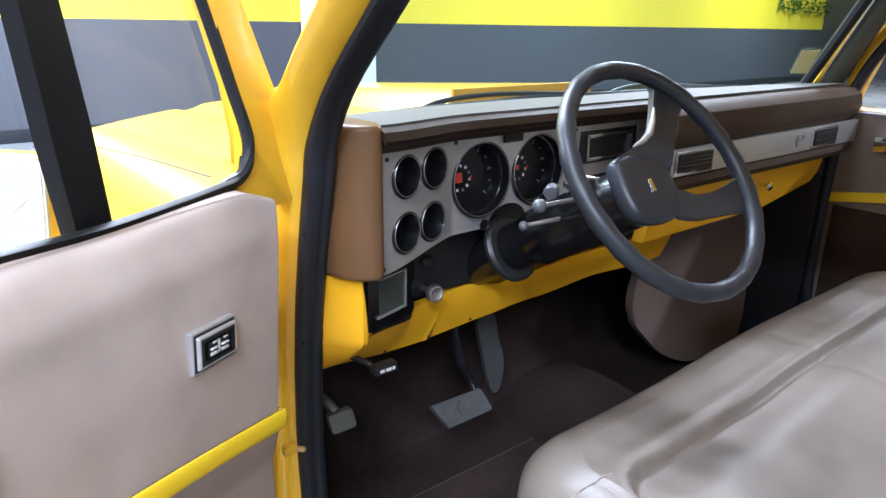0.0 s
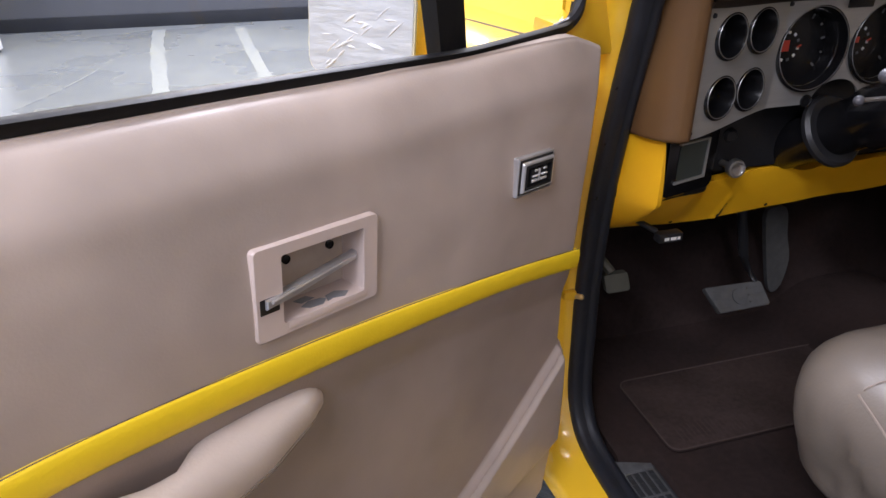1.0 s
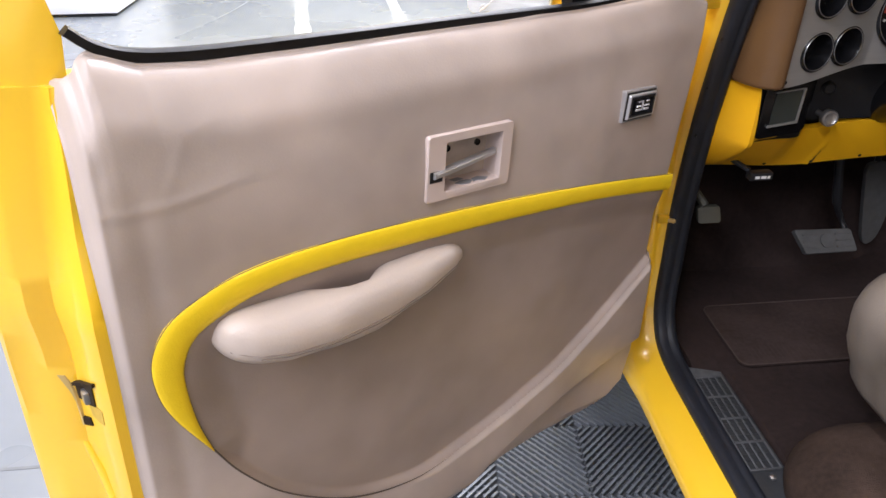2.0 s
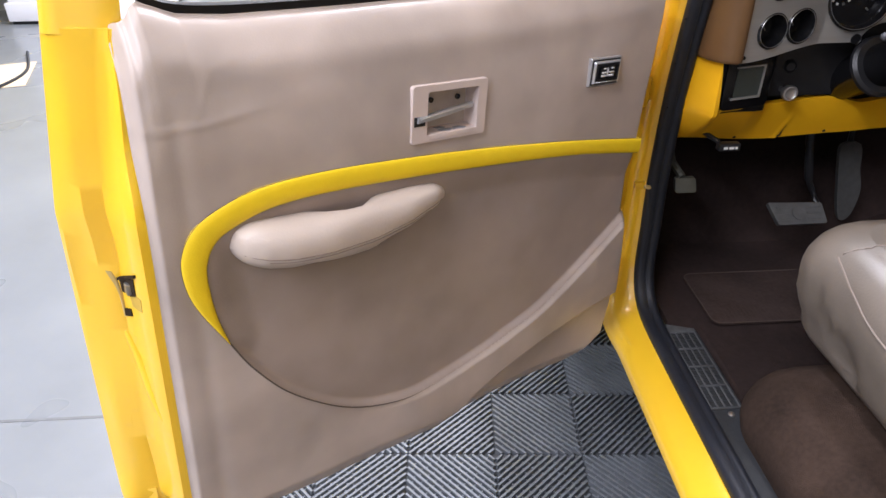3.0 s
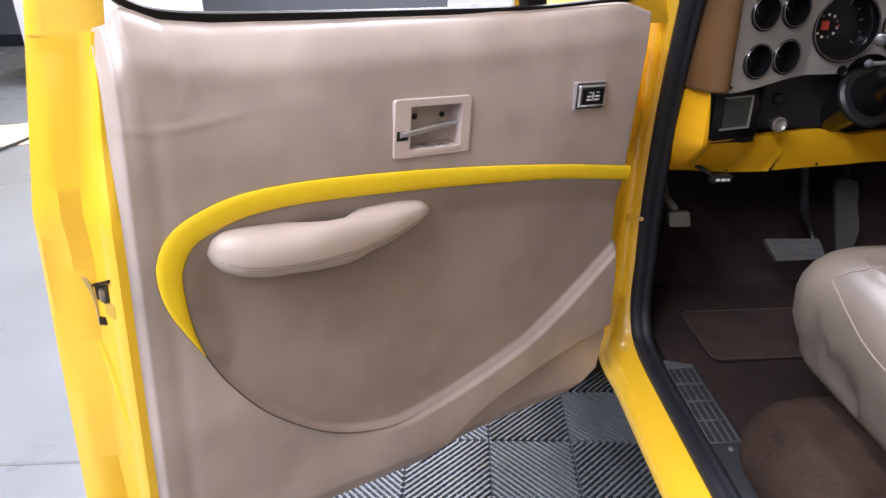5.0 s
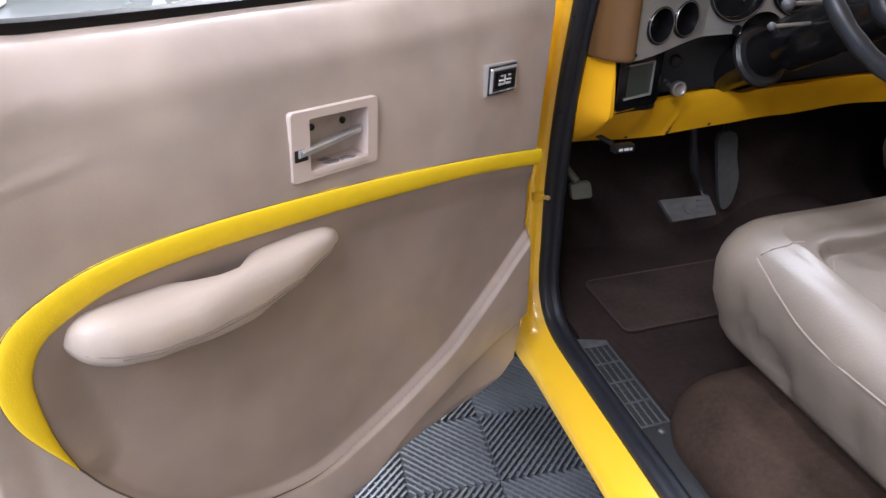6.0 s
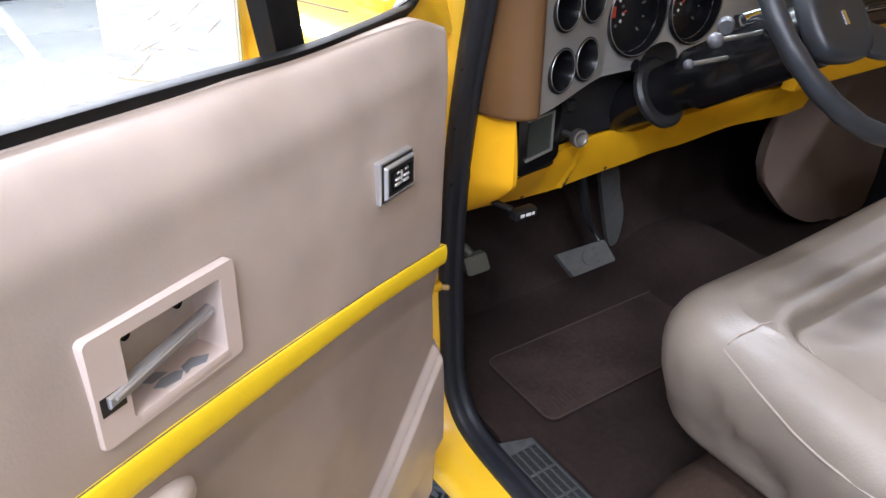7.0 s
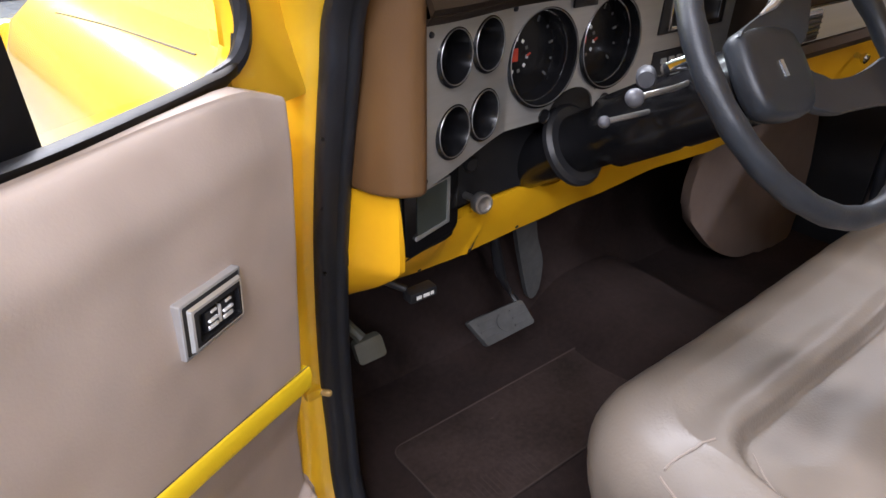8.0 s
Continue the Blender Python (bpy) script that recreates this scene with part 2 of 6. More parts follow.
def add_rings(bm, rings, closed_ring=True, caps=True, closed_path=False):
    vs = [[bm.verts.new(q) for q in r] for r in rings]
    n = len(vs[0])
    pairs = list(zip(vs, vs[1:])) + ([(vs[-1], vs[0])] if closed_path else [])
    for a, b in pairs:
        for i in range(n if closed_ring else n - 1):
            j = (i + 1) % n
            bm.faces.new((a[i], a[j], b[j], b[i]))
    if caps and closed_ring and not closed_path:
        bm.faces.new(vs[0][::-1])
        bm.faces.new(vs[-1])
    return bm


def add_tube(bm, path, r, n=10, closed=False, flat=1.0):
    """A round bar along a path; r may be a list."""
    p = [Vector(q) for q in path]
    m = len(p)
    rings = []
    up = Vector((0.13, 0.31, 0.94))
    for i, q in enumerate(p):
        if closed:
            t = p[(i + 1) % m] - p[i - 1]
        else:
            t = p[min(i + 1, m - 1)] - p[max(i - 1, 0)]
        t.normalize()
        side = t.cross(up)
        if side.length < 0.2:
            side = t.cross(Vector((1, 0, 0)))
        side.normalize()
        nor = side.cross(t).normalized()
        rr = r[i] if isinstance(r, (list, tuple)) else r
        rings.append([q + side * rr * math.cos(2 * math.pi * k / n) + nor * rr * flat * math.sin(2 * math.pi * k / n) for k in range(n)])
    return add_rings(bm, rings, closed_path=closed)


def tube(*a, **k):
    return add_tube(bmesh.new(), *a, **k)


def add_lathe(bm, profile, n=32, m=Matrix(), caps=True):
    """A profile of (radius, height) turned about z, then placed by m; a radius of 0 closes it."""
    rings = []
    for r, h in profile:
        rings.append([m @ Vector((max(r, 1e-5) * math.cos(2 * math.pi * k / n), max(r, 1e-5) * math.sin(2 * math.pi * k / n), h)) for k in range(n)])
    add_rings(bm, rings, caps=caps)
    return bm


def lathe(*a, **k):
    return add_lathe(bmesh.new(), *a, **k)


def add_grid(bm, nu, nv, place):
    vs = [[bm.verts.new(place(i / nu, j / nv)) for j in range(nv + 1)] for i in range(nu + 1)]
    for i in range(nu):
        for j in range(nv):
            bm.faces.new((vs[i][j], vs[i + 1][j], vs[i + 1][j + 1], vs[i][j + 1]))
    return bm


def slab(bm, shift):
    """Gives an open sheet a back face shifted by a vector, and walls along its open edges."""
    shift = Vector(shift)
    faces, edges = bm.faces[:], [e for e in bm.edges if len(e.link_faces) == 1]
    back = {v: bm.verts.new(v.co + shift) for v in bm.verts[:]}
    for f in faces:
        bm.faces.new([back[v] for v in reversed(f.verts)])
    for e in edges:
        a, b = e.verts
        bm.faces.new((a, b, back[b], back[a]))
    return bm


def thick(bm, d):
    bmesh.ops.recalc_face_normals(bm, faces=bm.faces)
    bmesh.ops.solidify(bm, geom=bm.faces[:], thickness=d)
    return bm


def aim(at, normal, up=(0, 0, 1)):
    """A matrix whose z looks along the normal, its y as near up as it can."""
    z = Vector(normal).normalized()
    x = Vector(up).cross(z).normalized()
    y = z.cross(x)
    return Matrix.Translation(at) @ Matrix((x, y, z)).transposed().to_4x4()


def step(a, b, v):
    t = min(max((v - a) / (b - a), 0.0), 1.0)
    return t * t * (3 - 2 * t)


# ================================================================ the hall
def wall(name, x0, x1, y0, y1, z0, z1, material, label):
    return tagged(link(name, box(x0, x1, y0, y1, z0, z1), material, smooth=0), label, "wall", kind="structure")


X0, X1, Y0, Y1, BAND = -9.0, 24.0, -7.5, 8.7, 1.43
floor = tagged(link("floor", box(X0, X1, Y0, Y1, -0.2, 0.0), CONCRETE, smooth=0), "shiny sealed light grey concrete hall floor", "floor", kind="structure")
# saw-cut joints and worn white streaks lie in the floor
for name, x0, x1, y0, y1 in (("floor_joint", -8.9, -0.99, 0.275, 0.285), ("floor_joint", -8.9, -0.99, -3.7, -3.69), ("floor_joint", -8.9, 9.4, 4.27, 4.28)):
    part(name, box(x0, x1, y0, y1, 0.0005, 0.0012), JOINT, floor, smooth=0)


def streak(pts, w):
    line = smooth_line([(*q, 0) for q in pts], 8)
    rnd = random.Random(len(pts) * 7 + int(w * 1000))
    bm = bmesh.new()
    rows = []
    for i, q in enumerate(line):
        k = w * (0.86 + 0.28 * rnd.random())
        rows.append((bm.verts.new((q.x - k, q.y, 0.003)), bm.verts.new((q.x + k, q.y, 0.003))))
    for a, b in zip(rows, rows[1:]):
        bm.faces.new((a[0], a[1], b[1], b[0]))
    return bm


part("floor_streak", streak([(-1.1, 4.4), (-1.2, 5.4), (-1.38, 7.3), (-1.45, 8.4)], 0.07), FLOOR_PAINT, floor, "worn white paint line")
part("floor_streak", streak([(-0.2, 4.2), (-0.3, 5.2), (-0.43, 7.1), (-0.5, 8.3)], 0.06), FLOOR_PAINT, floor, "worn white paint line")
part("floor_streak", streak([(-2.6, 4.3), (-2.2, 4.9), (-1.9, 5.8), (-1.75, 6.6)], 0.008), FLOOR_PAINT, floor, "pale scratch")
ceiling = wall("ceiling", X0, X1, Y0, Y1, CEILING, CEILING + 0.2, WHITE, "plain white hall ceiling")
for name, a in (("wall_north", (X0, X1, Y1, Y1 + 0.2)), ("wall_south", (X0, X1, Y0 - 0.2, Y0)), ("wall_west", (X0 - 0.2, X0, Y0 - 0.2, Y1 + 0.2)), ("wall_east", (X1, X1 + 0.2, Y0 - 0.2, Y1 + 0.2))):
    low = wall(name, *a, 0, BAND, WALL_DARK, "hall wall painted dark grey below and yellow above")
    part("upper_wall", box(*a, BAND, CEILING), WALL_YELLOW if name in ("wall_north", "wall_east") else WHITE, low, "bright yellow upper wall paint" if name in ("wall_north", "wall_east") else "white upper wall paint", smooth=0)
part("upper_wall", box(21.1, X1, Y1 - 0.012, Y1 - 0.002, BAND, CEILING), WALL_DARK, low, "dark blue grey upper wall paint", smooth=0)
tagged(link("baseboard", box(X0, X1, Y1 - 0.015, Y1, 0.0, 0.16, bevel=0.004), RUBBER), "black rubber baseboard along the grey wall", "baseboard", kind="structure")
column = tagged(link("white_column", box(4.42, 5.5, Y1 - 0.35, Y1 - 0.02, 0, CEILING, bevel=0.01), WHITE), "white painted column against the grey wall", "column", kind="structure")
for lx, ly, watts in LAMPS:
    tagged(link("ceiling_lamp", box(lx - 0.2, lx + 0.2, ly - 1.55, ly + 1.55, CEILING - 0.13, CEILING, bevel=0.02), WHITE), "long white ceiling lamp body, added out of view", "lamp", group="hall lamps")

# ---------------------------------------------------------------- hall things seen past the door
cab = new("white_cabinet")
cab.location = (-3.6, 6.6, 0)
tagged(cab, "low white box cabinet with a dark base line on the floor", "cabinet")
part("base", box(-0.66, 0.66, -0.86, 0.86, 0.0, 0.03, bevel=0.004), BLACK, cab, "black base line")
part("plinth", box(-0.68, 0.68, -0.88, 0.88, 0.03, 0.2, bevel=0.008), WHITE, cab)
part("body", box(-0.66, 0.64, -0.84, 0.84, 0.2, 1.1, bevel=0.012), WHITE, cab)
part("top", box(-0.69, 0.69, -0.89, 0.89, 1.1, 1.14, bevel=0.008), WHITE, cab)

cart = new("grey_cart")
cart.location = (-6.9, 7.4, 0)
tagged(cart, "grey metal cart on black casters by the wall", "cart")
part("body", box(-0.5, 0.5, -0.3, 0.3, 0.14, 0.95, bevel=0.015), GREY_METAL, cart)
part("handle", tube([(0.5, -0.2, 0.85), (0.58, -0.2, 0.88), (0.58, 0.2, 0.88), (0.5, 0.2, 0.85)], 0.014), STEEL, cart)
for cx in (-0.42, 0.42):
    for cy in (-0.24, 0.24):
        part("caster", lathe([(0.0, -0.02), (0.05, -0.02), (0.062, -0.012), (0.062, 0.012), (0.05, 0.02), (0.0, 0.02)], 20, Matrix.Translation((cx, cy, 0.062)) @ Matrix.Rotation(math.pi / 2, 4, "Y")), BLACK, cart)
        part("caster_fork", box(cx - 0.03, cx + 0.03, cy - 0.02, cy + 0.02, 0.06, 0.145, bevel=0.004), STEEL, cart)

sheet = tagged(link("cardboard_sheet", box(-0.45, 0.45, -0.34, 0.34, 0.0, 0.006, bevel=0.002), CARD, m=pose(-3.72, 3.85, 0.001, rz=18)), "flat tan cardboard sheet lying on the floor", "cardboard")
# green leaves trained along the top of the far wall
rnd = random.Random(4)
bm = bmesh.new()
add_tube(bm, smooth_line([(18.2, 8.6, 2.0), (19.2, 8.58, 1.93), (20.2, 8.6, 1.88), (21.0, 8.6, 1.90)], 6), 0.012, 6)
for k in range(140):
    c = Vector((rnd.uniform(18.2, 21.0), 8.57 + rnd.uniform(-0.08, 0.05), 0))
    c.z = 1.88 + 0.03 * (21.0 - c.x) + rnd.uniform(-0.05, 0.25)
    m = Matrix.Translation(c) @ Matrix.Rotation(rnd.uniform(0, 6.28), 4, "Z") @ Matrix.Rotation(rnd.uniform(-1, 1), 4, "X")
    vs = [bm.verts.new(m @ Vector(q)) for q in ((0, 0, 0), (0.04, 0.06, 0.012), (0, 0.17, -0.008), (-0.04, 0.06, 0.012))]
    bm.faces.new(vs)
tagged(link("wall_vine", bm, LEAF), "green leafy vine hanging on the far wall", "plant")
cable = tagged(link("black_cable", tube(smooth_line([(-5.2, 3.1, 0.012), (-4.3, 3.2, 0.012), (-3.5, 3.32, 0.012), (-3.36, 3.5, 0.018), (-3.33, 3.98, 0.014), (-3.6, 4.6, 0.012)], 10), 0.011, 8), RUBBER), "thin black cable lying along a cardboard sheet", "cable")
# ================================================================ the truck
truck = new("pickup_truck")
tagged(truck, "bright yellow pickup truck, driver door open, tan vinyl interior", "truck")

# ---------------------------------------------------------------- body round the door opening
OPENING = [(-1.28, 0.530), (-0.9, 0.530), (-0.5, 0.530), (-0.2, 0.530), (-0.10, 0.532), (-0.05, 0.539), (-0.016, 0.556), (0.010, 0.592), (0.026, 0.640), (0.034, 0.70), (0.038, 0.80),
           (0.033, 0.90), (0.022, 1.00), (0.008, 1.08), (-0.010, 1.16), (-0.028, 1.23), (-0.044, 1.285), (-0.0985, 1.358), (-0.202, 1.449), (-0.343, 1.571), (-0.468, 1.682), (-0.58, 1.71), (-0.75, 1.72), (-1.2, 1.72)]


def opening_ring(section):
    """Sweeps (x, n) points along the door opening; n points out of the opening."""
    line = smooth_line([(0, y, z) for y, z in OPENING], 5)
    rings = []
    for i, q in enumerate(line):
        t = (line[min(i + 1, len(line) - 1)] - line[max(i - 1, 0)]).normalized()
        nor = Vector((0, t.z, -t.y))
        tumble = 0.004 + 0.006 * step(0.58, 0.72, q.z)
        low = 1 - step(0.52, 0.60, q.z)
        wide = 1 + 0.62 * low + 0.5 * math.exp(-((q.y + 0.04) / 0.05) ** 2 - ((q.z - 0.58) / 0.07) ** 2)
        deep = 1 + 0.9 * step(0.58, 0.70, q.z) * (1 - step(1.24, 1.34, q.z))
        thin = 1 - 0.45 * step(1.24, 1.36, q.z)
        rings.append([Vector(((x if x > 0.01 else 0.01 + (x - 0.01) * wide) + tumble, q.y, q.z)) + nor * n * thin * (deep if n > 0.02 else 1) for x, n in section])
    return rings


bm = bmesh.new()
add_rings(bm, opening_ring([(0.045, -0.004), (0.03, 0.0), (0.006, 0.004), (-0.014, 0.018), (-0.022, 0.032), (-0.026, 0.045), (-0.024, 0.053), (-0.014, 0.056), (0.02, 0.055), (0.05, 0.05)]), closed_ring=True)
part("door_frame", bm, YELLOW, truck, "glossy yellow door jamb and rocker", smooth=50)
bm = bmesh.new()
SEAL = [(0.0110, -0.002), (0.0125, -0.0125), (0.016, -0.0160), (0.024, -0.0172), (0.0315, -0.0165), (0.0335, -0.0125), (0.0350, -0.0085), (0.0375, -0.0090), (0.0395, -0.0105), (0.0430, -0.0125), (0.0480, -0.0120), (0.0530, -0.0090), (0.0560, -0.0040), (0.0550, 0.0040), (0.0140, 0.0060)]
add_rings(bm, opening_ring(SEAL))
part("weatherstrip", bm, RUBBER, truck, "thick black rubber door seal")
for q in ((0.0225, -0.0225, 1.159), (0.0255, 0.0060, 0.986), (0.0240, -0.0050, 1.075)):
    part("seal_pin", lathe([(0.0, 0.0012), (0.0020, 0.0010), (0.0026, -0.002), (0.0, -0.002)], 10, aim(q, (-0.6, -0.8, 0.0))), DARK_RUBBER, truck, "small black seal pin")
stop = part("hinge_stop", box(-0.016, 0.006, 0.000, 0.014, 0.816, 0.831, bevel=0.004), YELLOW, truck, "small yellow painted stop with a brass pin")
part("stop_pin", lathe([(0.0, -0.008), (0.0042, -0.008), (0.0046, 0.004), (0.003, 0.0065), (0.0, 0.007)], 14, aim((0.009, -0.003, 0.823), (0.55, -0.8, 0.15))), BRASS, stop, "brass pin")
part("drain_plug", lathe([(0.0, 0.001), (0.0028, 0.001), (0.0034, -0.002), (0.0, -0.002)], 12, aim((0.0105, -0.113, 0.492), (-0.6, 0.0, 0.8))), BLACK, truck, "small dark drain plug")
# body skin under and ahead of the door
bm = add_prism(bmesh.new(), [(0.02, 0.497), (0.06, 0.497), (0.19, 0.30), (0.16, 0.30)], lambda a, b, d: (a, d, b), -1.3, 0.0, bevel=0.004)
part("rocker_panel", bm, YELLOW, truck)

# fenders, hood, cowl


def fender(side):
    bm = bmesh.new()
    sx = lambda x: x if side < 0 else 1.54 - x
    prof = lambda y: 1.165 - 0.04 * (y / 1.3) - (0.09 * step(1.15, 1.4, y))
    rings = []
    for k in range(29):
        y = 0.03 + 1.37 * k / 28
        top = prof(y)
        end = 0.05 * step(1.25, 1.4, y)
        arch = 0.36 + 0.36 * math.sqrt(max(0.0, 1 - ((y - 0.78) / 0.45) ** 2)) if abs(y - 0.78) < 0.45 else 0.36 + 0.2 * step(0.33, 0.2, y)
        rings.append([Vector((sx(x), y, z)) for x, z in ((0.12, top + 0.02), (0.03, top + 0.022), (-0.03, top + 0.008), (-0.075 + end, top - 0.03), (-0.10 + end, top - 0.10), (-0.112 + end, top - 0.18), (-0.108 + end, top - 0.2), (-0.11 + end, max(0.75, arch + 0.02)), (-0.105 + end, max(0.5, arch + 0.005)), (-0.09 + end, arch))])
    add_rings(bm, rings, closed_ring=False)
    thick(bm, 0.012)
    return bm


part("fender", fender(-1), YELLOW, truck, "yellow front fender")
part("fender", fender(1), YELLOW, truck, "yellow front fender")
gap = []
for q in smooth_line([(-0.030, 0.90, 0), (-0.012, 0.75, 0), (0.003, 0.60, 0), (0.015, 0.42, 0), (0.022, 0.31, 0)], 8):
    top = 1.165 - 0.04 * (q.y / 1.3)
    gap.append((q.x, q.y, top + float(np.interp(q.x, [-0.112, -0.10, -0.075, -0.03, 0.03, 0.12], [-0.18, -0.10, -0.03, 0.008, 0.022, 0.02]))))
part("body_gap", tube(gap, 0.0024, 6), SEAM, truck, "dark gap line along the fender")
for sx in (-1, 1):
    cx = -0.02 if sx < 0 else 1.56
    part("headlight_surround", box(cx - 0.07, cx + 0.2 if sx < 0 else cx + 0.07, 1.36, 1.41, 0.78, 1.06, bevel=0.02) if sx < 0 else box(cx - 0.2, cx + 0.07, 1.36, 1.41, 0.78, 1.06, bevel=0.02), YELLOW, truck)


def hood(u, v):
    x = 0.02 + 1.5 * u
    y = 0.36 + 1.02 * v
    c = abs(x - 0.77) / 0.75
    z = 1.235 - 0.028 * v - 0.075 * c ** 2 - 0.04 * step(0.9, 1.0, v)
    z -= 0.012 * math.exp(-((c - 0.62) / 0.03) ** 2)
    scoop = step(0.27, 0.20, abs(x - 0.80)) * (1 - 0.72 * v)
    return (x, y, z + 0.060 * scoop)


bm = add_grid(bmesh.new(), 60, 30, hood)
part("hood", thick(bm, 0.015), YELLOW, truck, "yellow hood with a raised cowl scoop")
# Rear face takes a darker orange of the yellow, its shade painted in.
part("scoop_face", box(0.575, 1.025, 0.352, 0.362, 1.20, 1.293, bevel=0.003), mat("shaded_scoop_paint", (0.50, 0.24, 0.012), 0.5, var=0.1, scale=12, stain=0.15), truck, "rear face of the hood scoop, yellow darkened for its shade")
part("cowl_panel", box(0.06, 1.48, 0.26, 0.37, 1.12, 1.20, bevel=0.015), YELLOW, truck)
for k in range(14):
    part("cowl_slot", box(0.3 + 0.07 * k, 0.345 + 0.07 * k, 0.29, 0.35, 1.1995, 1.2025), BLACK, truck, smooth=0)
part("front_panel", box(0.0, 1.54, 1.32, 1.36, 0.5, 1.13, bevel=0.02), YELLOW, truck)
part("bumper", box(-0.1, 1.64, 1.42, 1.5, 0.42, 0.62, bevel=0.03), CHROME, truck, "chrome front bumper")
for x0, x1, y in ((0.41, 0.95, 0.285), (0.95, 1.40, 0.27)):
    w = part("wiper", tube(smooth_line([(x0, y, 1.255), (x0 + 0.1, y + 0.01, 1.278), ((x0 + x1) / 2, y, 1.284), (x1, y - 0.03, 1.272)], 5), 0.0055, 8), BLACK, truck, "black wiper arm")
    part("wiper_blade", tube([(x0 + 0.05, y - 0.012, 1.262), ((x0 + x1) / 2 + 0.05, y - 0.03, 1.276), (x1 + 0.1, y - 0.06, 1.268)], 0.004, 6, flat=2.0), RUBBER, w)
    part("wiper_pivot", lathe([(0.0, 0.0), (0.014, 0.0), (0.012, 0.014), (0.0, 0.018)], 16, Matrix.Translation((x0, y, 1.248))), STEEL, w, "dull steel wiper pivot")

# windshield and roof
WS = lambda u, v: (0.015 + 1.51 * u + (0.16 - 0.32 * u) * v, 0.26 - 0.40 * v - 0.20 * abs(2 * u - 1) ** 3 * (1 - 0.55 * v), 1.268 + 0.43 * v)
bm = add_grid(bmesh.new(), 36, 10, WS)
ws = part("windshield", bm, TINTED, truck, "green tinted windshield glass")
ws.visible_shadow = False
bm = bmesh.new()
add_tube(bm, [WS(0.0, k / 8) for k in range(9)], 0.008, 8)
add_tube(bm, [WS(1.0, k / 8) for k in range(9)], 0.014, 8)
add_tube(bm, [WS(k / 36, 0.0) for k in range(37)], 0.010, 8)
add_tube(bm, [WS(k / 20, 1.0) for k in range(21)], 0.014, 8)
part("windshield_gasket", bm, RUBBER, truck)
a, b, c, d = (Vector(WS(*q)) for q in ((0.9650, 0.12), (0.990, 0.12), (0.985, 0.26), (0.9575, 0.25)))
bm = bmesh.new()
off = Vector((-0.003, -0.004, -0.002))
bm.faces.new([bm.verts.new(q + off) for q in (a, b, c, d)])
part("windshield_sticker", thick(bm, 0.0006), PALE_YELLOW, truck, "pale yellow paper sticker inside the windshield", smooth=0)
# right pillar, its inner cover and the right door
bm = bmesh.new()
add_tube(bm, smooth_line([(1.575, 0.05, 1.22), (1.565, 0.01, 1.30), (1.525, -0.09, 1.48), (1.47, -0.25, 1.69)], 6), 0.040, 12, flat=0.7)
part("pillar", bm, YELLOW, truck)
bm = bmesh.new()
add_tube(bm, smooth_line([(1.555, 0.0, 1.22), (1.545, -0.01, 1.30), (1.485, -0.115, 1.48), (1.41, -0.24, 1.68)], 6), 0.030, 12, flat=0.8)
part("pillar_cover", bm, DASH_TOP, truck, "grey tan pillar cover")
bm = bmesh.new()
add_tube(bm, smooth_line([(1.50, -1.1, 0.55), (1.50, -0.22, 0.55), (1.51, -0.09, 0.62), (1.52, -0.055, 0.8), (1.535, -0.055, 1.2), (1.555, -0.07, 1.30), (1.54, -0.14, 1.42), (1.46, -0.36, 1.66)], 6), 0.014, 10)
part("weatherstrip", bm, RUBBER, truck, "black rubber door seal")
rd = part("passenger_door", box(1.56, 1.64, -1.12, 0.0, 0.45, 1.235, bevel=0.02), YELLOW, truck, "closed yellow passenger door")
part("trim_panel", box(1.535, 1.562, -1.05, 0.03, 0.5, 1.23, bevel=0.012), TAN_SHADED, rd, "tan vinyl trim panel, darkened for the cab's shade")
part("trim_stripe", add_prism(bmesh.new(), [(-0.058, 0.990), (-0.058, 1.016), (-0.20, 1.040), (-0.45, 1.05), (-1.0, 1.05), (-1.0, 1.025), (-0.45, 1.025), (-0.20, 1.015)], lambda a, b, d: (d, a, b), 1.529, 1.537, bevel=0.002), YELLOW_TRIM, rd, "yellow vinyl stripe")
part("lower_trim", box(1.531, 1.537, -0.95, -0.075, 0.62, 0.985, bevel=0.003), CARPET2, rd, "brown lower trim")
part("window_switch", box(1.524, 1.536, -0.205, -0.143, 1.135, 1.175, bevel=0.004), CHROME, rd, "chrome window switch plate")
part("armrest", tube(smooth_line([(1.51, -0.45, 0.93), (1.49, -0.55, 0.94), (1.49, -0.75, 0.94), (1.51, -0.82, 0.93)], 6), [0.015] + [0.035] * 17 + [0.015], 12), TAN_ARM, rd)
part("window_glass", box(1.575, 1.58, -1.02, -0.2, 1.23, 1.68), GLASS, rd).visible_shadow = False
bm = bmesh.new()
add_tube(bm, smooth_line([(1.585, -0.04, 1.23), (1.58, -0.07, 1.33), (1.565, -0.12, 1.42), (1.52, -0.36, 1.66), (1.52, -0.5, 1.70), (1.52, -1.0, 1.70), (1.57, -1.05, 1.23)], 5), 0.026, 10)
part("window_frame", bm, YELLOW, rd)
# roof and the cab's back, above and behind the view
def roof(u, v):
    return (0.08 + 1.38 * u, -0.15 - 1.16 * v, 1.715 + 0.05 * (1 - (2 * u - 1) ** 2) * (1 - (2 * v - 1) ** 4))


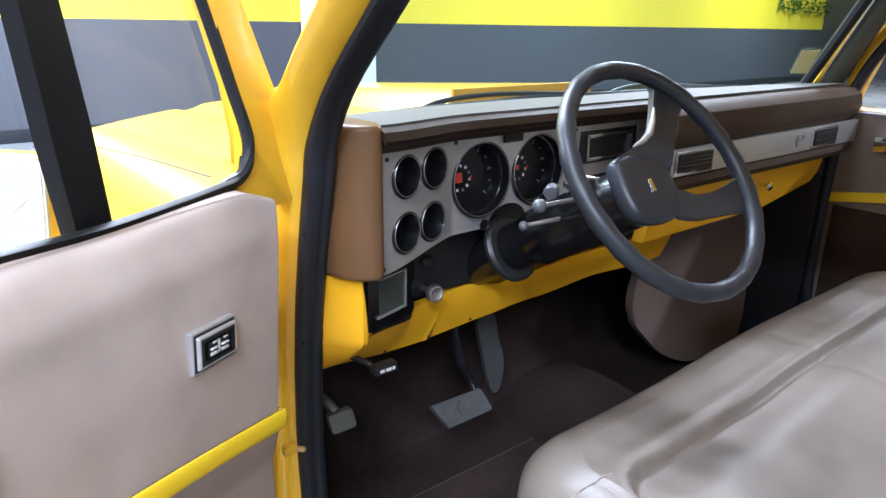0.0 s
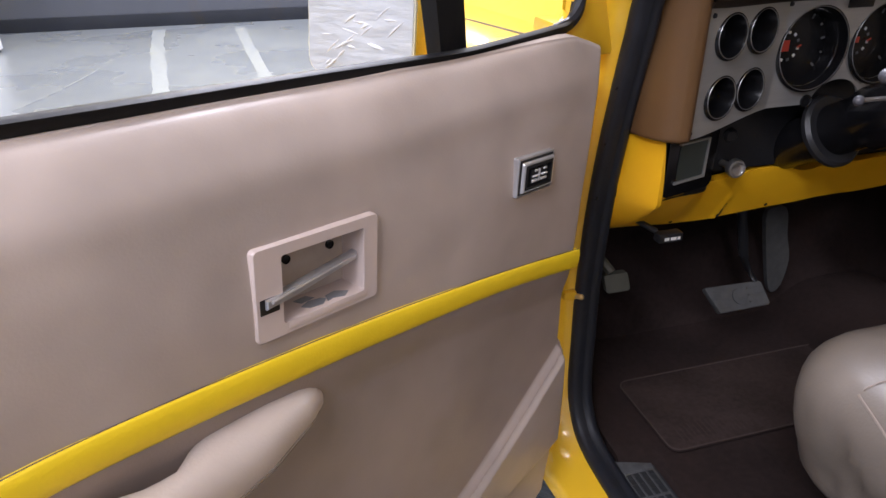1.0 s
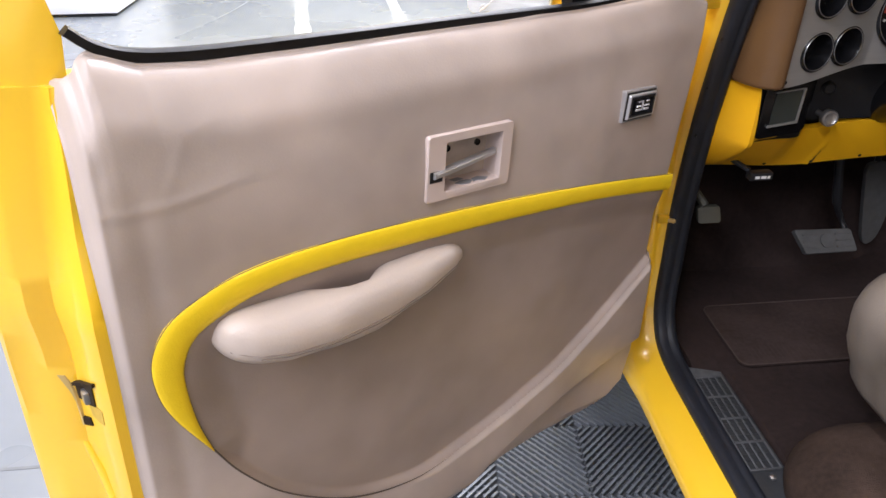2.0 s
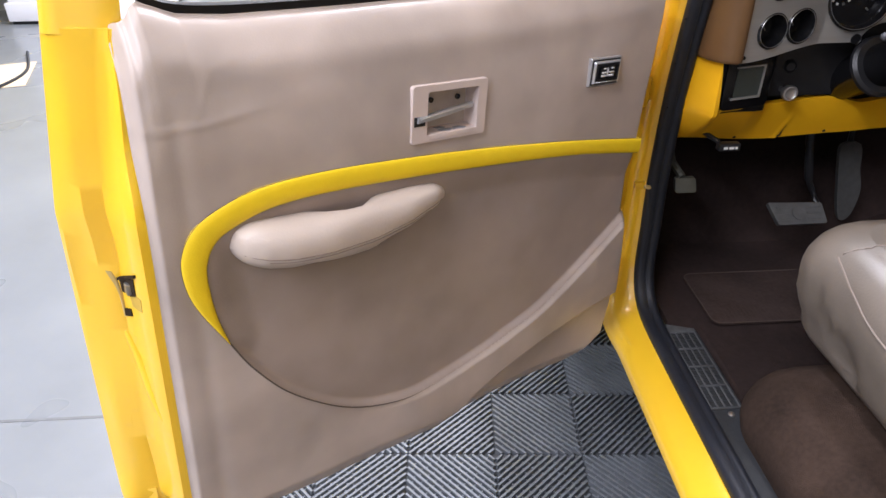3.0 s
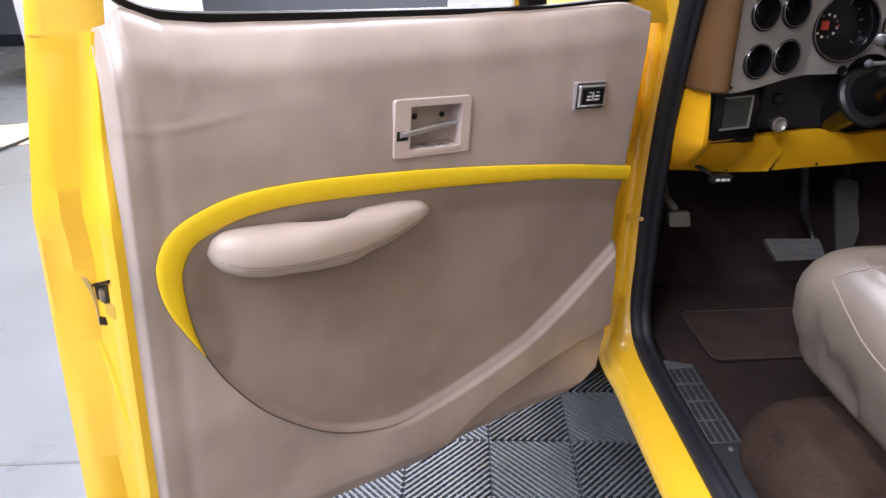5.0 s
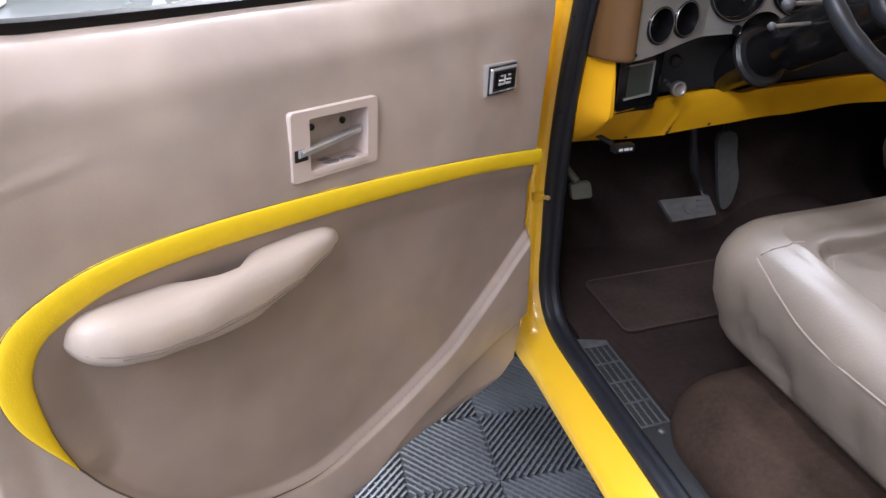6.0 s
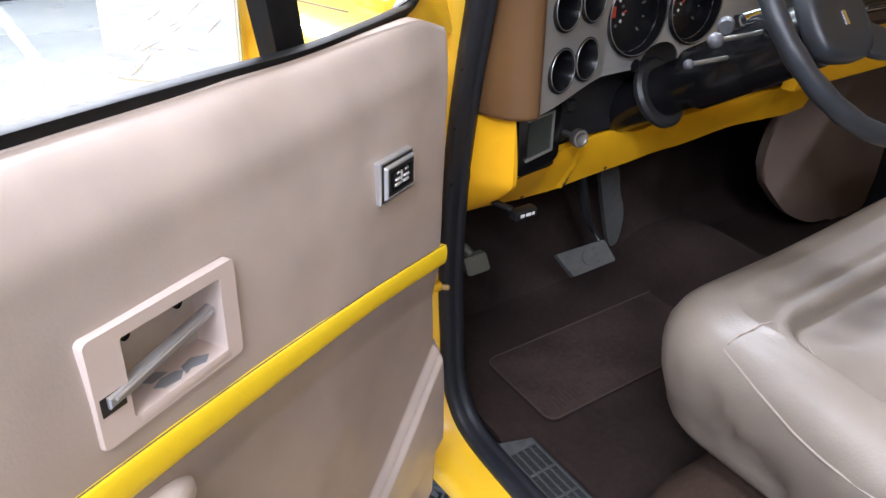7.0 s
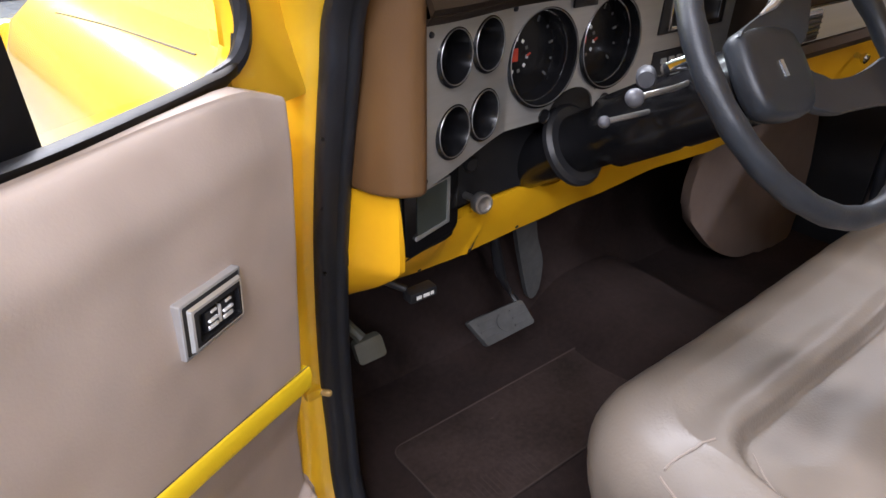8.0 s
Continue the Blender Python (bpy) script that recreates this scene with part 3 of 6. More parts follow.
part("roof", thick(add_grid(bmesh.new(), 12, 8, roof), 0.03), YELLOW, truck)
part("cab_back", box(0.0, 1.54, -1.36, -1.31, 0.45, 1.2, bevel=0.02), YELLOW, truck)
part("rear_window_frame", add_rings(bmesh.new(), [[(x, -1.335 + dy, z) for dy in (-0.02, 0.02)] for x, z in ((0.0, 1.2), (0.08, 1.72), (1.46, 1.72), (1.54, 1.2))], closed_ring=False), YELLOW, truck)
part("chassis", box(0.25, 1.29, -1.3, 1.3, 0.30, 0.42, bevel=0.03), BLACK, truck)
for wx in (0.03, 1.51):
    for wy in (0.78, -2.2):
        m = Matrix.Translation((wx, wy, 0.352)) @ Matrix.Rotation(math.pi / 2, 4, "Y")
        ty = part("tyre", lathe([(0.2, -0.11), (0.31, -0.115), (0.345, -0.09), (0.352, 0.0), (0.345, 0.09), (0.31, 0.115), (0.2, 0.11)], 40, m), TYRE, truck)
        part("wheel_rim", lathe([(0.0, -0.05), (0.09, -0.06), (0.1, -0.08), (0.2, -0.09), (0.205, 0.09), (0.1, 0.08), (0.09, 0.06), (0.0, 0.05)], 32, m), CHROME, ty)
part("rear_frame", box(0.3, 1.24, -3.2, -1.3, 0.42, 0.52, bevel=0.02), BLACK, truck)
part("pickup_bed", box(-0.06, 1.60, -3.3, -1.42, 0.52, 1.2, bevel=0.03), YELLOW, truck)

# ---------------------------------------------------------------- cab floor
def pan(u, v):
    x = 0.075 + 1.43 * u
    s = v * 1.75
    if s < 1.24:
        y, z = -1.0 + s, 0.53
    else:
        k = s - 1.24
        y, z = 0.24 + k * 0.46, 0.53 + k * 0.95 * step(-0.05, 0.12, k)
    h = math.exp(-((x - 0.80) / 0.15) ** 4) * (0.03 + 0.05 * step(-0.5, 0.35, y))
    edge = -0.03 * step(0.135, 0.122, x) * step(-0.085, -0.10, y)
    return (x, y, z + h * (1 if s < 1.24 else 0.9) + edge + 0.004 * noise.noise((x * 9, y * 9, 0)))


bm = add_grid(bmesh.new(), 70, 60, pan)
part("carpet", thick(bm, 0.015), CARPET, truck, "dark brown cab carpet")
part("firewall", box(0.09, 1.46, 0.46, 0.48, 0.5, 1.12, bevel=0.005), BLACK, truck)
bm = box(0.055, 0.075, 0.06, 0.46, 0.53, 1.1, bevel=0.004)
part("kick_panel", bm, BLACK, truck, "black kick panel")
bm = box(1.5, 1.52, -0.045, 0.46, 0.53, 1.15, bevel=0.004)
part("kick_panel", bm, BLACK, truck)
# tan pad on the passenger side of the toe board
PAD = [(0.995, 0.880), (0.962, 0.838), (0.948, 0.790), (0.954, 0.738), (1.0, 0.685), (1.08, 0.614), (1.19, 0.560), (1.30, 0.545), (1.46, 0.545), (1.47, 0.92), (1.2, 0.98)]
line = [(q.x, q.y) for q in smooth_line([(a, b, 0) for a, b in PAD], 4, True)]
bm = add_prism(bmesh.new(), line, lambda a, b, d: (a, 0.088 + (b - 0.6) * 0.08 + d, b), 0.0, 0.022, bevel=0.008, seg=3)
part("toe_pad", bm, mat("tan_brown_pad", (0.145, 0.105, 0.085), 0.8, var=0.12, scale=40, stain=0.1, bump=0.3, bscale=200), truck, "tan brown pad under the dash")

# sill plate with its raised grid
SILL_Z = 0.5335
sill = part("sill_plate", add_prism(bmesh.new(), [(0.052, -0.104), (0.046, -0.092), (0.060, -0.086), (0.119, -0.106), (0.1215, -0.112), (0.1215, -0.352), (0.117, -0.372), (0.104, -0.400), (0.098, -0.440), (0.097, -0.98), (0.050, -0.98)], lambda a, b, d: (a, b, d), SILL_Z - 0.010, SILL_Z, bevel=0.002), SILL_PLASTIC, truck, "scuffed black plastic sill plate")
PLATE_Y = (-0.118, -0.172, -0.227, -0.283, -0.343)
PLATE_X = (0.060, 0.0735, 0.087, 0.1005, 0.114)
for y in PLATE_Y:
    part("plate_rib", box(0.0585, 0.1155, y - 0.0016, y + 0.0016, SILL_Z, SILL_Z + 0.0042, bevel=0.0008, seg=1), SILL_DUST, sill)
for k, x in enumerate(PLATE_X):
    part("plate_rib", box(x - 0.0013, x + 0.0013, PLATE_Y[-1], PLATE_Y[0], SILL_Z, SILL_Z + (0.0042 if k in (0, 4) else 0.0030), bevel=0.0007, seg=1), SILL_DUST, sill)
for y0, y1 in zip(PLATE_Y[1:], PLATE_Y):
    for x0, x1 in zip(PLATE_X, PLATE_X[1:]):
        for j in range(4):
            y = y0 + (y1 - y0) * (j + 0.5) / 4
            part("plate_tread", box(x0 + 0.003, x1 - 0.003, y - 0.003, y + 0.003, SILL_Z, SILL_Z + 0.0014), SILL_PLASTIC, sill, smooth=0)
part("sill_end", add_prism(bmesh.new(), [(0.047, -0.0925), (0.060, -0.087), (0.118, -0.1065), (0.1165, -0.115), (0.058, -0.115)], lambda a, b, d: (a, b, d), SILL_Z, SILL_Z + 0.0025, bevel=0.001), SILL_DUST, sill, "dusty grey end of the sill plate")
part("sill_screw", lathe([(0.006, 0), (0.006, 0.002), (0.003, 0.0035), (0, 0.0035)], 12, Matrix.Translation((0.091, -0.358, SILL_Z))), STEEL, sill)

# carpet heel pad, stitched round
def heel(x0, x1, y0, y1, z):
    bm = add_prism(bmesh.new(), [(a + (x0 + x1) / 2, b + (y0 + y1) / 2) for a, b in rounded(x1 - x0, y1 - y0, 0.02)], lambda a, b, d: (a, b, d), z, z + 0.005, bevel=0.002)
    return bm


mat_ob = tagged(link("floor_mat", heel(0.165, 0.635, -0.098, 0.10, 0.534), MAT_PILE), "dark brown carpet heel mat with stitched edge on the cab floor", "mat")
part("binding", tube([(a + 0.40, b + 0.001, 0.5392) for a, b in rounded(0.468, 0.196, 0.02)], 0.0014, 6, closed=True), STITCH, mat_ob, "light brown bound edge")
rng = random.Random(5)
for k in range(16):
    x = 0.20 + 0.0095 * k
    part("scuff_line", box(x, x + 0.0011, -0.086 + 0.006 * rng.random(), -0.035 - 0.012 * rng.random(), 0.5388, 0.5394), SCUFF, mat_ob, smooth=0)
for k in range(12):
    x, y, a = 0.30 + 0.22 * rng.random(), -0.06 + 0.12 * rng.random(), rng.uniform(-0.5, 0.9)
    n = 0.006 + 0.012 * rng.random()
    part("scuff_line", tube([(x, y, 0.5386), (x + n * math.cos(a), y + n * math.sin(a), 0.5390)], 0.0008, 5), SCUFF, mat_ob)

# ---------------------------------------------------------------- pedals
brake = part("brake_pedal", tube(smooth_line([(0.43, 0.17, 0.93), (0.428, 0.16, 0.86), (0.434, 0.15, 0.805), (0.446, 0.148, 0.755), (0.464, 0.145, 0.720), (0.470, 0.125, 0.700)], 5), [0.010] * 16 + [0.008] * 10, 8, flat=0.6), BLACK, truck, "brake pedal on a black arm")
PEDAL_AT = lambda a, b, d: (0.412 + a, 0.103 + 0.62 * b + 0.78 * d, 0.692 + 0.78 * b - 0.62 * d)
bm = add_prism(bmesh.new(), [(-0.043, -0.027), (0.066, -0.026), (0.069, -0.022), (0.061, 0.021), (0.056, 0.024), (-0.062, 0.027), (-0.066, 0.024), (-0.047, -0.024)], PEDAL_AT, 0.0, 0.014, bevel=0.003)
part("pedal_pad", bm, PEDAL, brake, "worn grey rubber pedal pad")
bm = add_prism(bmesh.new(), [(0.004 + 0.016 * math.cos(k * math.pi / 12), 0.016 * math.sin(k * math.pi / 12)) for k in range(24)], PEDAL_AT, -0.0028, 0.001, bevel=0.001)
part("pad_emblem", bm, PEDAL, brake, "raised ring on the pedal pad")
for k in (-1, 0, 1):
    part("pad_rib", add_prism(bmesh.new(), [(-0.050, 0.014 * k - 0.0016), (-0.016, 0.014 * k - 0.0016), (-0.016, 0.014 * k + 0.0016), (-0.050, 0.014 * k + 0.0016)], PEDAL_AT, -0.0022, 0.001), PEDAL, brake, smooth=0)
    part("pad_rib", add_prism(bmesh.new(), [(0.024, 0.014 * k - 0.0016), (0.056, 0.014 * k - 0.0016), (0.056, 0.014 * k + 0.0016), (0.024, 0.014 * k + 0.0016)], PEDAL_AT, -0.0022, 0.001), PEDAL, brake, smooth=0)
gas = part("accelerator_pedal", add_prism(bmesh.new(), [(q.x, q.y) for q in smooth_line([(0.563, 0.80, 0), (0.566, 0.75, 0), (0.577, 0.69, 0), (0.590, 0.63, 0), (0.602, 0.605, 0), (0.622, 0.612, 0), (0.634, 0.65, 0), (0.636, 0.69, 0), (0.622, 0.74, 0), (0.611, 0.80, 0)], 4, True)], lambda a, b, d: (a, 0.215 + (b - 0.60) * 0.10 + d, b), 0.0, 0.012, bevel=0.003), PEDAL, truck, "worn grey green accelerator pedal")
part("pedal_stem", tube([(0.588, 0.245, 0.78), (0.586, 0.25, 0.86), (0.58, 0.27, 0.93)], 0.007, 8), BLACK, gas)
pb = part("parking_brake", tube([(0.098, 0.16, 0.875), (0.102, 0.12, 0.825), (0.118, 0.09, 0.800)], 0.009, 8), OLIVE, truck, "parking brake pedal")
bm = add_prism(bmesh.new(), rounded(0.046, 0.032, 0.004), lambda a, b, d: (0.125 + a, 0.078 + 0.5 * b + d, 0.784 + 0.85 * b), 0.0, 0.012, bevel=0.002)
part("pedal_pad", bm, OLIVE, pb, "worn olive grey pad")
rel = part("brake_release", tube([(0.11, 0.07, 0.928), (0.138, 0.041, 0.912), (0.153, 0.026, 0.905)], 0.005, 8), BLACK, truck)
part("release_handle", box(0.148, 0.192, 0.008, 0.028, 0.890, 0.906, bevel=0.004), BLACK, rel, "black pull handle with white print")
for k, w in ((0, 0.008), (0.011, 0.010), (0.023, 0.005)):
    part("print_bar", box(0.157 + k, 0.157 + k + w, 0.0068, 0.0078, 0.8955, 0.9005), WHITE_MARK, rel, smooth=0)

# ---------------------------------------------------------------- dashboard
PADP = [(0.0, 1.266), (-0.055, 1.267), (-0.072, 1.271), (-0.080, 1.280), (-0.074, 1.291), (-0.05, 1.297), (-0.03, 1.297)]


def pad_rings(x0, x1, prof, n, shift):
    rings = []
    for k in range(n + 1):
        x = x0 + (x1 - x0) * k / n
        dy, dz = shift(x)
        rings.append([Vector((x, y + dy if y < 0.1 else y, z + dz)) for y, z in prof])
    return rings


fold = lambda x: (-0.0 if x < 0.12 else 0.03 * step(0.12, 0.30, x) - 0.03 * step(0.72, 0.84, x), 0.0)
bm = bmesh.new()
add_rings(bm, pad_rings(0.118, 0.80, PADP, 24, fold), closed_ring=False)
dash = part("dashboard", slab(bm, (0, 0.006, -0.008)), BROWN_SHADED, truck, "brown dash pad over a brushed silver gauge panel")
bm = bmesh.new()
rows = []
for k in range(61):
    x = 0.124 + 1.39 * k / 60
    front = -0.055 + 0.03 * step(0.12, 0.30, x) - 0.03 * step(0.72, 0.84, x)
    back = max(WS(min(max((x - 0.015) / 1.51, 0), 1), 0.0)[1] + 0.012, front + 0.02)
    rows.append([Vector((x, front + (back - front) * j / 6, 1.2985 - 0.026 * (j / 6) ** 1.5 * (back - front) / 0.3)) for j in range(7)])
add_rings(bm, rows, closed_ring=False)
part("dash_top", slab(bm, (0, 0, -0.006)), DASH_TOP, dash, "grey tan dash top")
# brown left end of the pad
line = [(0.062, 0.15), (0.062, 0.01), (0.064, -0.012), (0.069, -0.030), (0.077, -0.045), (0.087, -0.057), (0.099, -0.0655), (0.110, -0.0685), (0.119, -0.066), (0.1235, -0.058), (0.1245, -0.046), (0.1245, 0.15)]
bm = add_prism(bmesh.new(), line, lambda a, b, d: (a, b, d), 1.086, 1.3005, bevel=0.009, seg=4)
part("dash_end", bm, BROWN, dash, "glossy brown dash end cap", smooth=75)

P0, P1, P2 = Vector((0.118, -0.056, 0)), Vector((0.285, -0.010, 0)), Vector((0.775, -0.004, 0))


def on_panel(x, z, d=0.0):
    """A place on the folded gauge panel, d metres proud of it."""
    if x < P1.x:
        k = (x - P0.x) / (P1.x - P0.x)
        q, t = P0.lerp(P1, k), (P1 - P0).normalized()
    else:
        k = (x - P1.x) / (P2.x - P1.x)
        q, t = P1.lerp(P2, k), (P2 - P1).normalized()
    nor = Vector((t.y, -t.x, 0))
    return Vector((q.x, q.y + 0.10 * (1.19 - z) * 0.5, z)) + nor * d, nor


GAUGES = [(0.174, 1.222, 0.0295), (0.236, 1.224, 0.0295), (0.177, 1.138, 0.0295), (0.236, 1.142, 0.0295), (0.343, 1.190, 0.060), (0.472, 1.192, 0.060)]


def panel_sheet():
    """The silver panel with its round openings and the notch for the column, cut from a fine sheet."""
    bm = bmesh.new()
    xs = np.linspace(0.120, 0.78, 165)
    ts = np.linspace(0, 1, 49)
    cells = {}

    def low(x):
        return 1.084 + 0.022 * step(0.13, 0.30, x) + 0.035 * math.sqrt(max(0, 1 - ((x - 0.408) / 0.045) ** 2))

    def vert(i, j):
        if (i, j) not in cells:
            x = xs[i]
            z = low(x) + (1.267 - low(x)) * ts[j]
            for gx, gz, gr in GAUGES:
                r = gr + 0.001
                dx, dz = x - gx, z - gz
                dist = math.hypot(dx, dz)
                if 1e-6 < dist < r + 0.0026:
                    x, z = gx + dx / dist * r, gz + dz / dist * r
            cells[i, j] = bm.verts.new(on_panel(x, z)[0])
        return cells[i, j]

    for i in range(len(xs) - 1):
        for j in range(len(ts) - 1):
            x = (xs[i] + xs[i + 1]) / 2
            z = low(x) + (1.267 - low(x)) * (ts[j] + ts[j + 1]) / 2
            if any(math.hypot(x - gx, z - gz) < gr for gx, gz, gr in GAUGES):
                continue
            if (0.575 < x < 0.742 and 1.186 < z < 1.246) or (0.575 < x < 0.72 and 1.12 < z < 1.162):
                continue
            bm.faces.new((vert(i, j), vert(i + 1, j), vert(i + 1, j + 1), vert(i, j + 1)))
    return slab(bm, (0, 0.003, 0))


part("gauge_panel", panel_sheet(), SILVER, dash, "brushed silver gauge panel")
bm = bmesh.new()
q = [on_panel(x, z, -0.085)[0] for x, z in ((0.125, 1.10), (0.775, 1.10), (0.775, 1.262), (0.125, 1.262))]
bm.faces.new([bm.verts.new(v) for v in q])
part("panel_back", thick(bm, 0.004), GAUGE, dash, smooth=0)
for gx, gz, gr in GAUGES:
    at, nor = on_panel(gx, gz)
    nor = (nor + Vector((0, 0, 0.04))).normalized()
    m = aim(at, nor)
    big = gr > 0.05
    depth = 0.032 if big else 0.026
    ring = part("gauge_ring", lathe([(gr - 0.009, -depth), (gr - 0.0028, -0.001), (gr - 0.0012, 0.0030), (gr + 0.0012, 0.0030), (gr + 0.0030, 0.0008), (gr + 0.0022, -0.006), (gr - 0.004, -0.009), (gr - 0.0075, -depth), (gr - 0.009, -depth)], 48, m, caps=False), GLOSS_BLACK, dash, "glossy black gauge bezel")
    part("gauge_trim", lathe([(gr - 0.0014, 0.0026), (gr - 0.0012, 0.0036), (gr - 0.0006, 0.0038), (gr - 0.0002, 0.0032), (gr - 0.0008, 0.0024), (gr - 0.0014, 0.0026)], 48, m, caps=False), STEEL, dash, "thin bright rim")
    part("gauge_step", lathe([(gr - 0.0052, -0.0125), (gr - 0.0050, -0.0110), (gr - 0.0038, -0.0106), (gr - 0.0040, -0.0125), (gr - 0.0052, -0.0125)], 48, m, caps=False), CHROME, dash, "bright step inside the bezel")
    part("gauge_face", lathe([(0, -depth), (gr - 0.004, -depth), (gr - 0.004, -depth - 0.003), (0, -depth - 0.003)], 40, m), GAUGE, dash, "black gauge face")
    nt = 11 if big else 5
    for k in range(nt):
        a = radians(220 - 260 * k / (nt - 1))
        r1, r0 = gr * 0.82, gr * (0.70 if k % 2 == 0 else 0.76)
        part("gauge_mark", box(r0, r1, -0.0007 * (1 + big), 0.0007 * (1 + big), -depth + 0.0003, -depth + 0.001, m=m @ Matrix.Rotation(a, 4, "Z")), DIM_MARK, dash, smooth=0)
    if big:
        for k in range(9):
            a = radians(120 - 260 * k / 8)
            part("gauge_mark", box(gr * 0.30, gr * 0.37, -0.0022, 0.0022, -depth + 0.0003, -depth + 0.001, m=m @ Matrix.Translation((-0.30 * gr, 0, 0)) @ Matrix.Rotation(a, 4, "Z")), WHITE_MARK if k % 3 else DIM_MARK, dash, smooth=0)
    bm = box(-0.004, gr * (0.05 if big else 0.62), -0.0009, 0.0009, -depth + 0.004, -depth + 0.0055, m=m @ Matrix.Rotation(radians(205 if big else 130), 4, "Z"))
    part("gauge_needle", bm, RED_MARK if big else DIM_MARK, dash, smooth=0)
    if big:
        k = 1.0 if gx < 0.4 else 0.55
        part("gauge_sign", box(-gr * (0.24 + 0.24 * k), -gr * 0.24, -0.007 * k, 0.009 * k, -depth + 0.0002, -depth + 0.0012, m=m), RED_MARK, dash, "orange red printed block", smooth=0)
# small holes and screws of the panel
for x, z, r in ((0.355, 1.112, 0.0085), (0.476, 1.112, 0.0085)):
    at, nor = on_panel(x, z, 0.0015)
    part("panel_hole", lathe([(0, 0), (r, 0), (r + 0.001, 0.001), (r + 0.001, -0.006), (0, -0.006)], 20, aim(at, nor)), GAUGE, dash)
for x, z in ((0.132, 1.252), (0.129, 1.094), (0.285, 1.255), (0.56, 1.252), (0.56, 1.12)):
    at, nor = on_panel(x, z, 0.0005)
    part("panel_screw", lathe([(0.0035, 0), (0.003, 0.002), (0, 0.0025)], 12, aim(at, nor)), BLACK, dash)
at, nor = on_panel(0.405, 1.256, 0.001)
part("warning_window", box(-0.022, 0.022, -0.011, 0.011, -0.001, 0.003, bevel=0.002, m=aim(at, nor)), GAUGE, dash, "dark warning lamp window")
# radio and heater controls
at, nor = on_panel(0.658, 1.216, -0.01)
part("radio", box(-0.082, 0.082, -0.029, 0.029, -0.02, 0.012, bevel=0.004, m=aim(at, nor)), BLACK, dash, "black radio with a bright frame")
bm = bmesh.new()
fr = aim(at, nor)
for a in ((-0.066, 0.066, 0.018, 0.024), (-0.066, 0.066, -0.024, -0.018), (-0.066, -0.060, -0.024, 0.024), (0.060, 0.066, -0.024, 0.024)):
    add_box(bm, *a, 0.010, 0.016, bevel=0.001, m=fr)
part("radio_frame", bm, CHROME, dash, "bright radio frame")
at, nor = on_panel(0.648, 1.141, -0.006)
part("heater_panel", box(-0.07, 0.07, -0.02, 0.02, -0.012, 0.006, bevel=0.003, m=aim(at, nor)), BLACK, dash, "black heater control panel")
bm = bmesh.new()
for k in range(5):
    add_box(bm, -0.05 + 0.02 * k, -0.038 + 0.02 * k, 0.002, 0.010, 0.005, 0.009, bevel=0.001, m=aim(at, nor))
part("heater_keys", bm, SILVER, dash)
# The pad's side is darker than its front, shade put into its colour.
part("panel_cheek", add_prism(bmesh.new(), [(0.790, 0.03), (0.772, 0.0), (0.716, -0.088), (0.722, -0.098), (0.735, -0.098), (0.80, 0.03)], lambda a, b, d: (a, b, d), 1.10, 1.285, bevel=0.004), BROWN_SHADED, dash, "side of the passenger pad, darkened for shade")

# lower dash: black switch panel set back behind a bezel, yellow metal edge under it
def low_y(x, z):
    """The black panel's face: close behind the gauges at its left end, set back past the bezel."""
    return float(np.interp(x, [0.10, 0.20, 0.225, 0.24], [-0.030, -0.002, 0.004, 0.046])) + (0.02 + 0.18 * step(0.20, 0.25, x)) * (1.09 - z)


def edge_top(x):
    return 0.990 - 0.010 * step(0.13, 0.26, x) + 0.008 * math.exp(-((x - 0.36) / 0.05) ** 2) - 0.007 * math.exp(-((x - 0.44) / 0.03) ** 2) + 0.006 * step(0.5, 0.7, x)


bm = bmesh.new()
rings = []
for x in [0.102 + 0.012 * k for k in range(9)] + [0.214, 0.222, 0.232, 0.242] + list(np.linspace(0.26, 0.80, 28)):
    top, low = 1.090 + 0.02 * step(0.13, 0.30, x), edge_top(x) - 0.012
    rings.append([Vector((x, low_y(x, z) + dy, z)) for dy, z in ((0.012, top), (0.0, top - 0.004), (0.0, 0.5 * (top + low)), (0.0, low + 0.004), (0.03, low))])
add_rings(bm, rings, closed_ring=False)
part("switch_panel", thick(bm, 0.004), SATIN_BLACK, dash, "satin black lower switch panel")
bm = add_prism(bmesh.new(), rounded(0.102, 0.100, 0.008), lambda a, b, d: (0.165 + a, -0.0205 + 0.28 * (a + 0.031) - d, 1.039 + b), -0.012, 0.004, bevel=0.003)
part("switch_bezel", bm, GLOSS_BLACK, dash, "glossy black switch bezel")
bm = bmesh.new()
pl = lambda a, b, d: (0.164 + a, -0.0245 + 0.28 * (a + 0.030) - d, 1.040 + b)
for r in (((-0.033, -0.031), (0.031, -0.031), (0.028, -0.0275), (-0.031, -0.0275)), ((0.0265, -0.030), (0.031, -0.030), (0.0315, 0.031), (0.028, 0.031)), ((-0.031, 0.029), (0.030, 0.029), (0.029, 0.031), (-0.031, 0.031))):
    add_prism(bm, r, pl, 0.0, 0.004)
part("switch_frame", bm, SILVER, dash, "silver edged pocket")
bm = add_prism(bmesh.new(), rounded(0.056, 0.054, 0.004), pl, 0.0, 0.0015)
part("switch_inset", bm, mat("dark_green_grey_plastic", (0.04, 0.048, 0.042), 0.4, var=0.2, scale=60), dash)
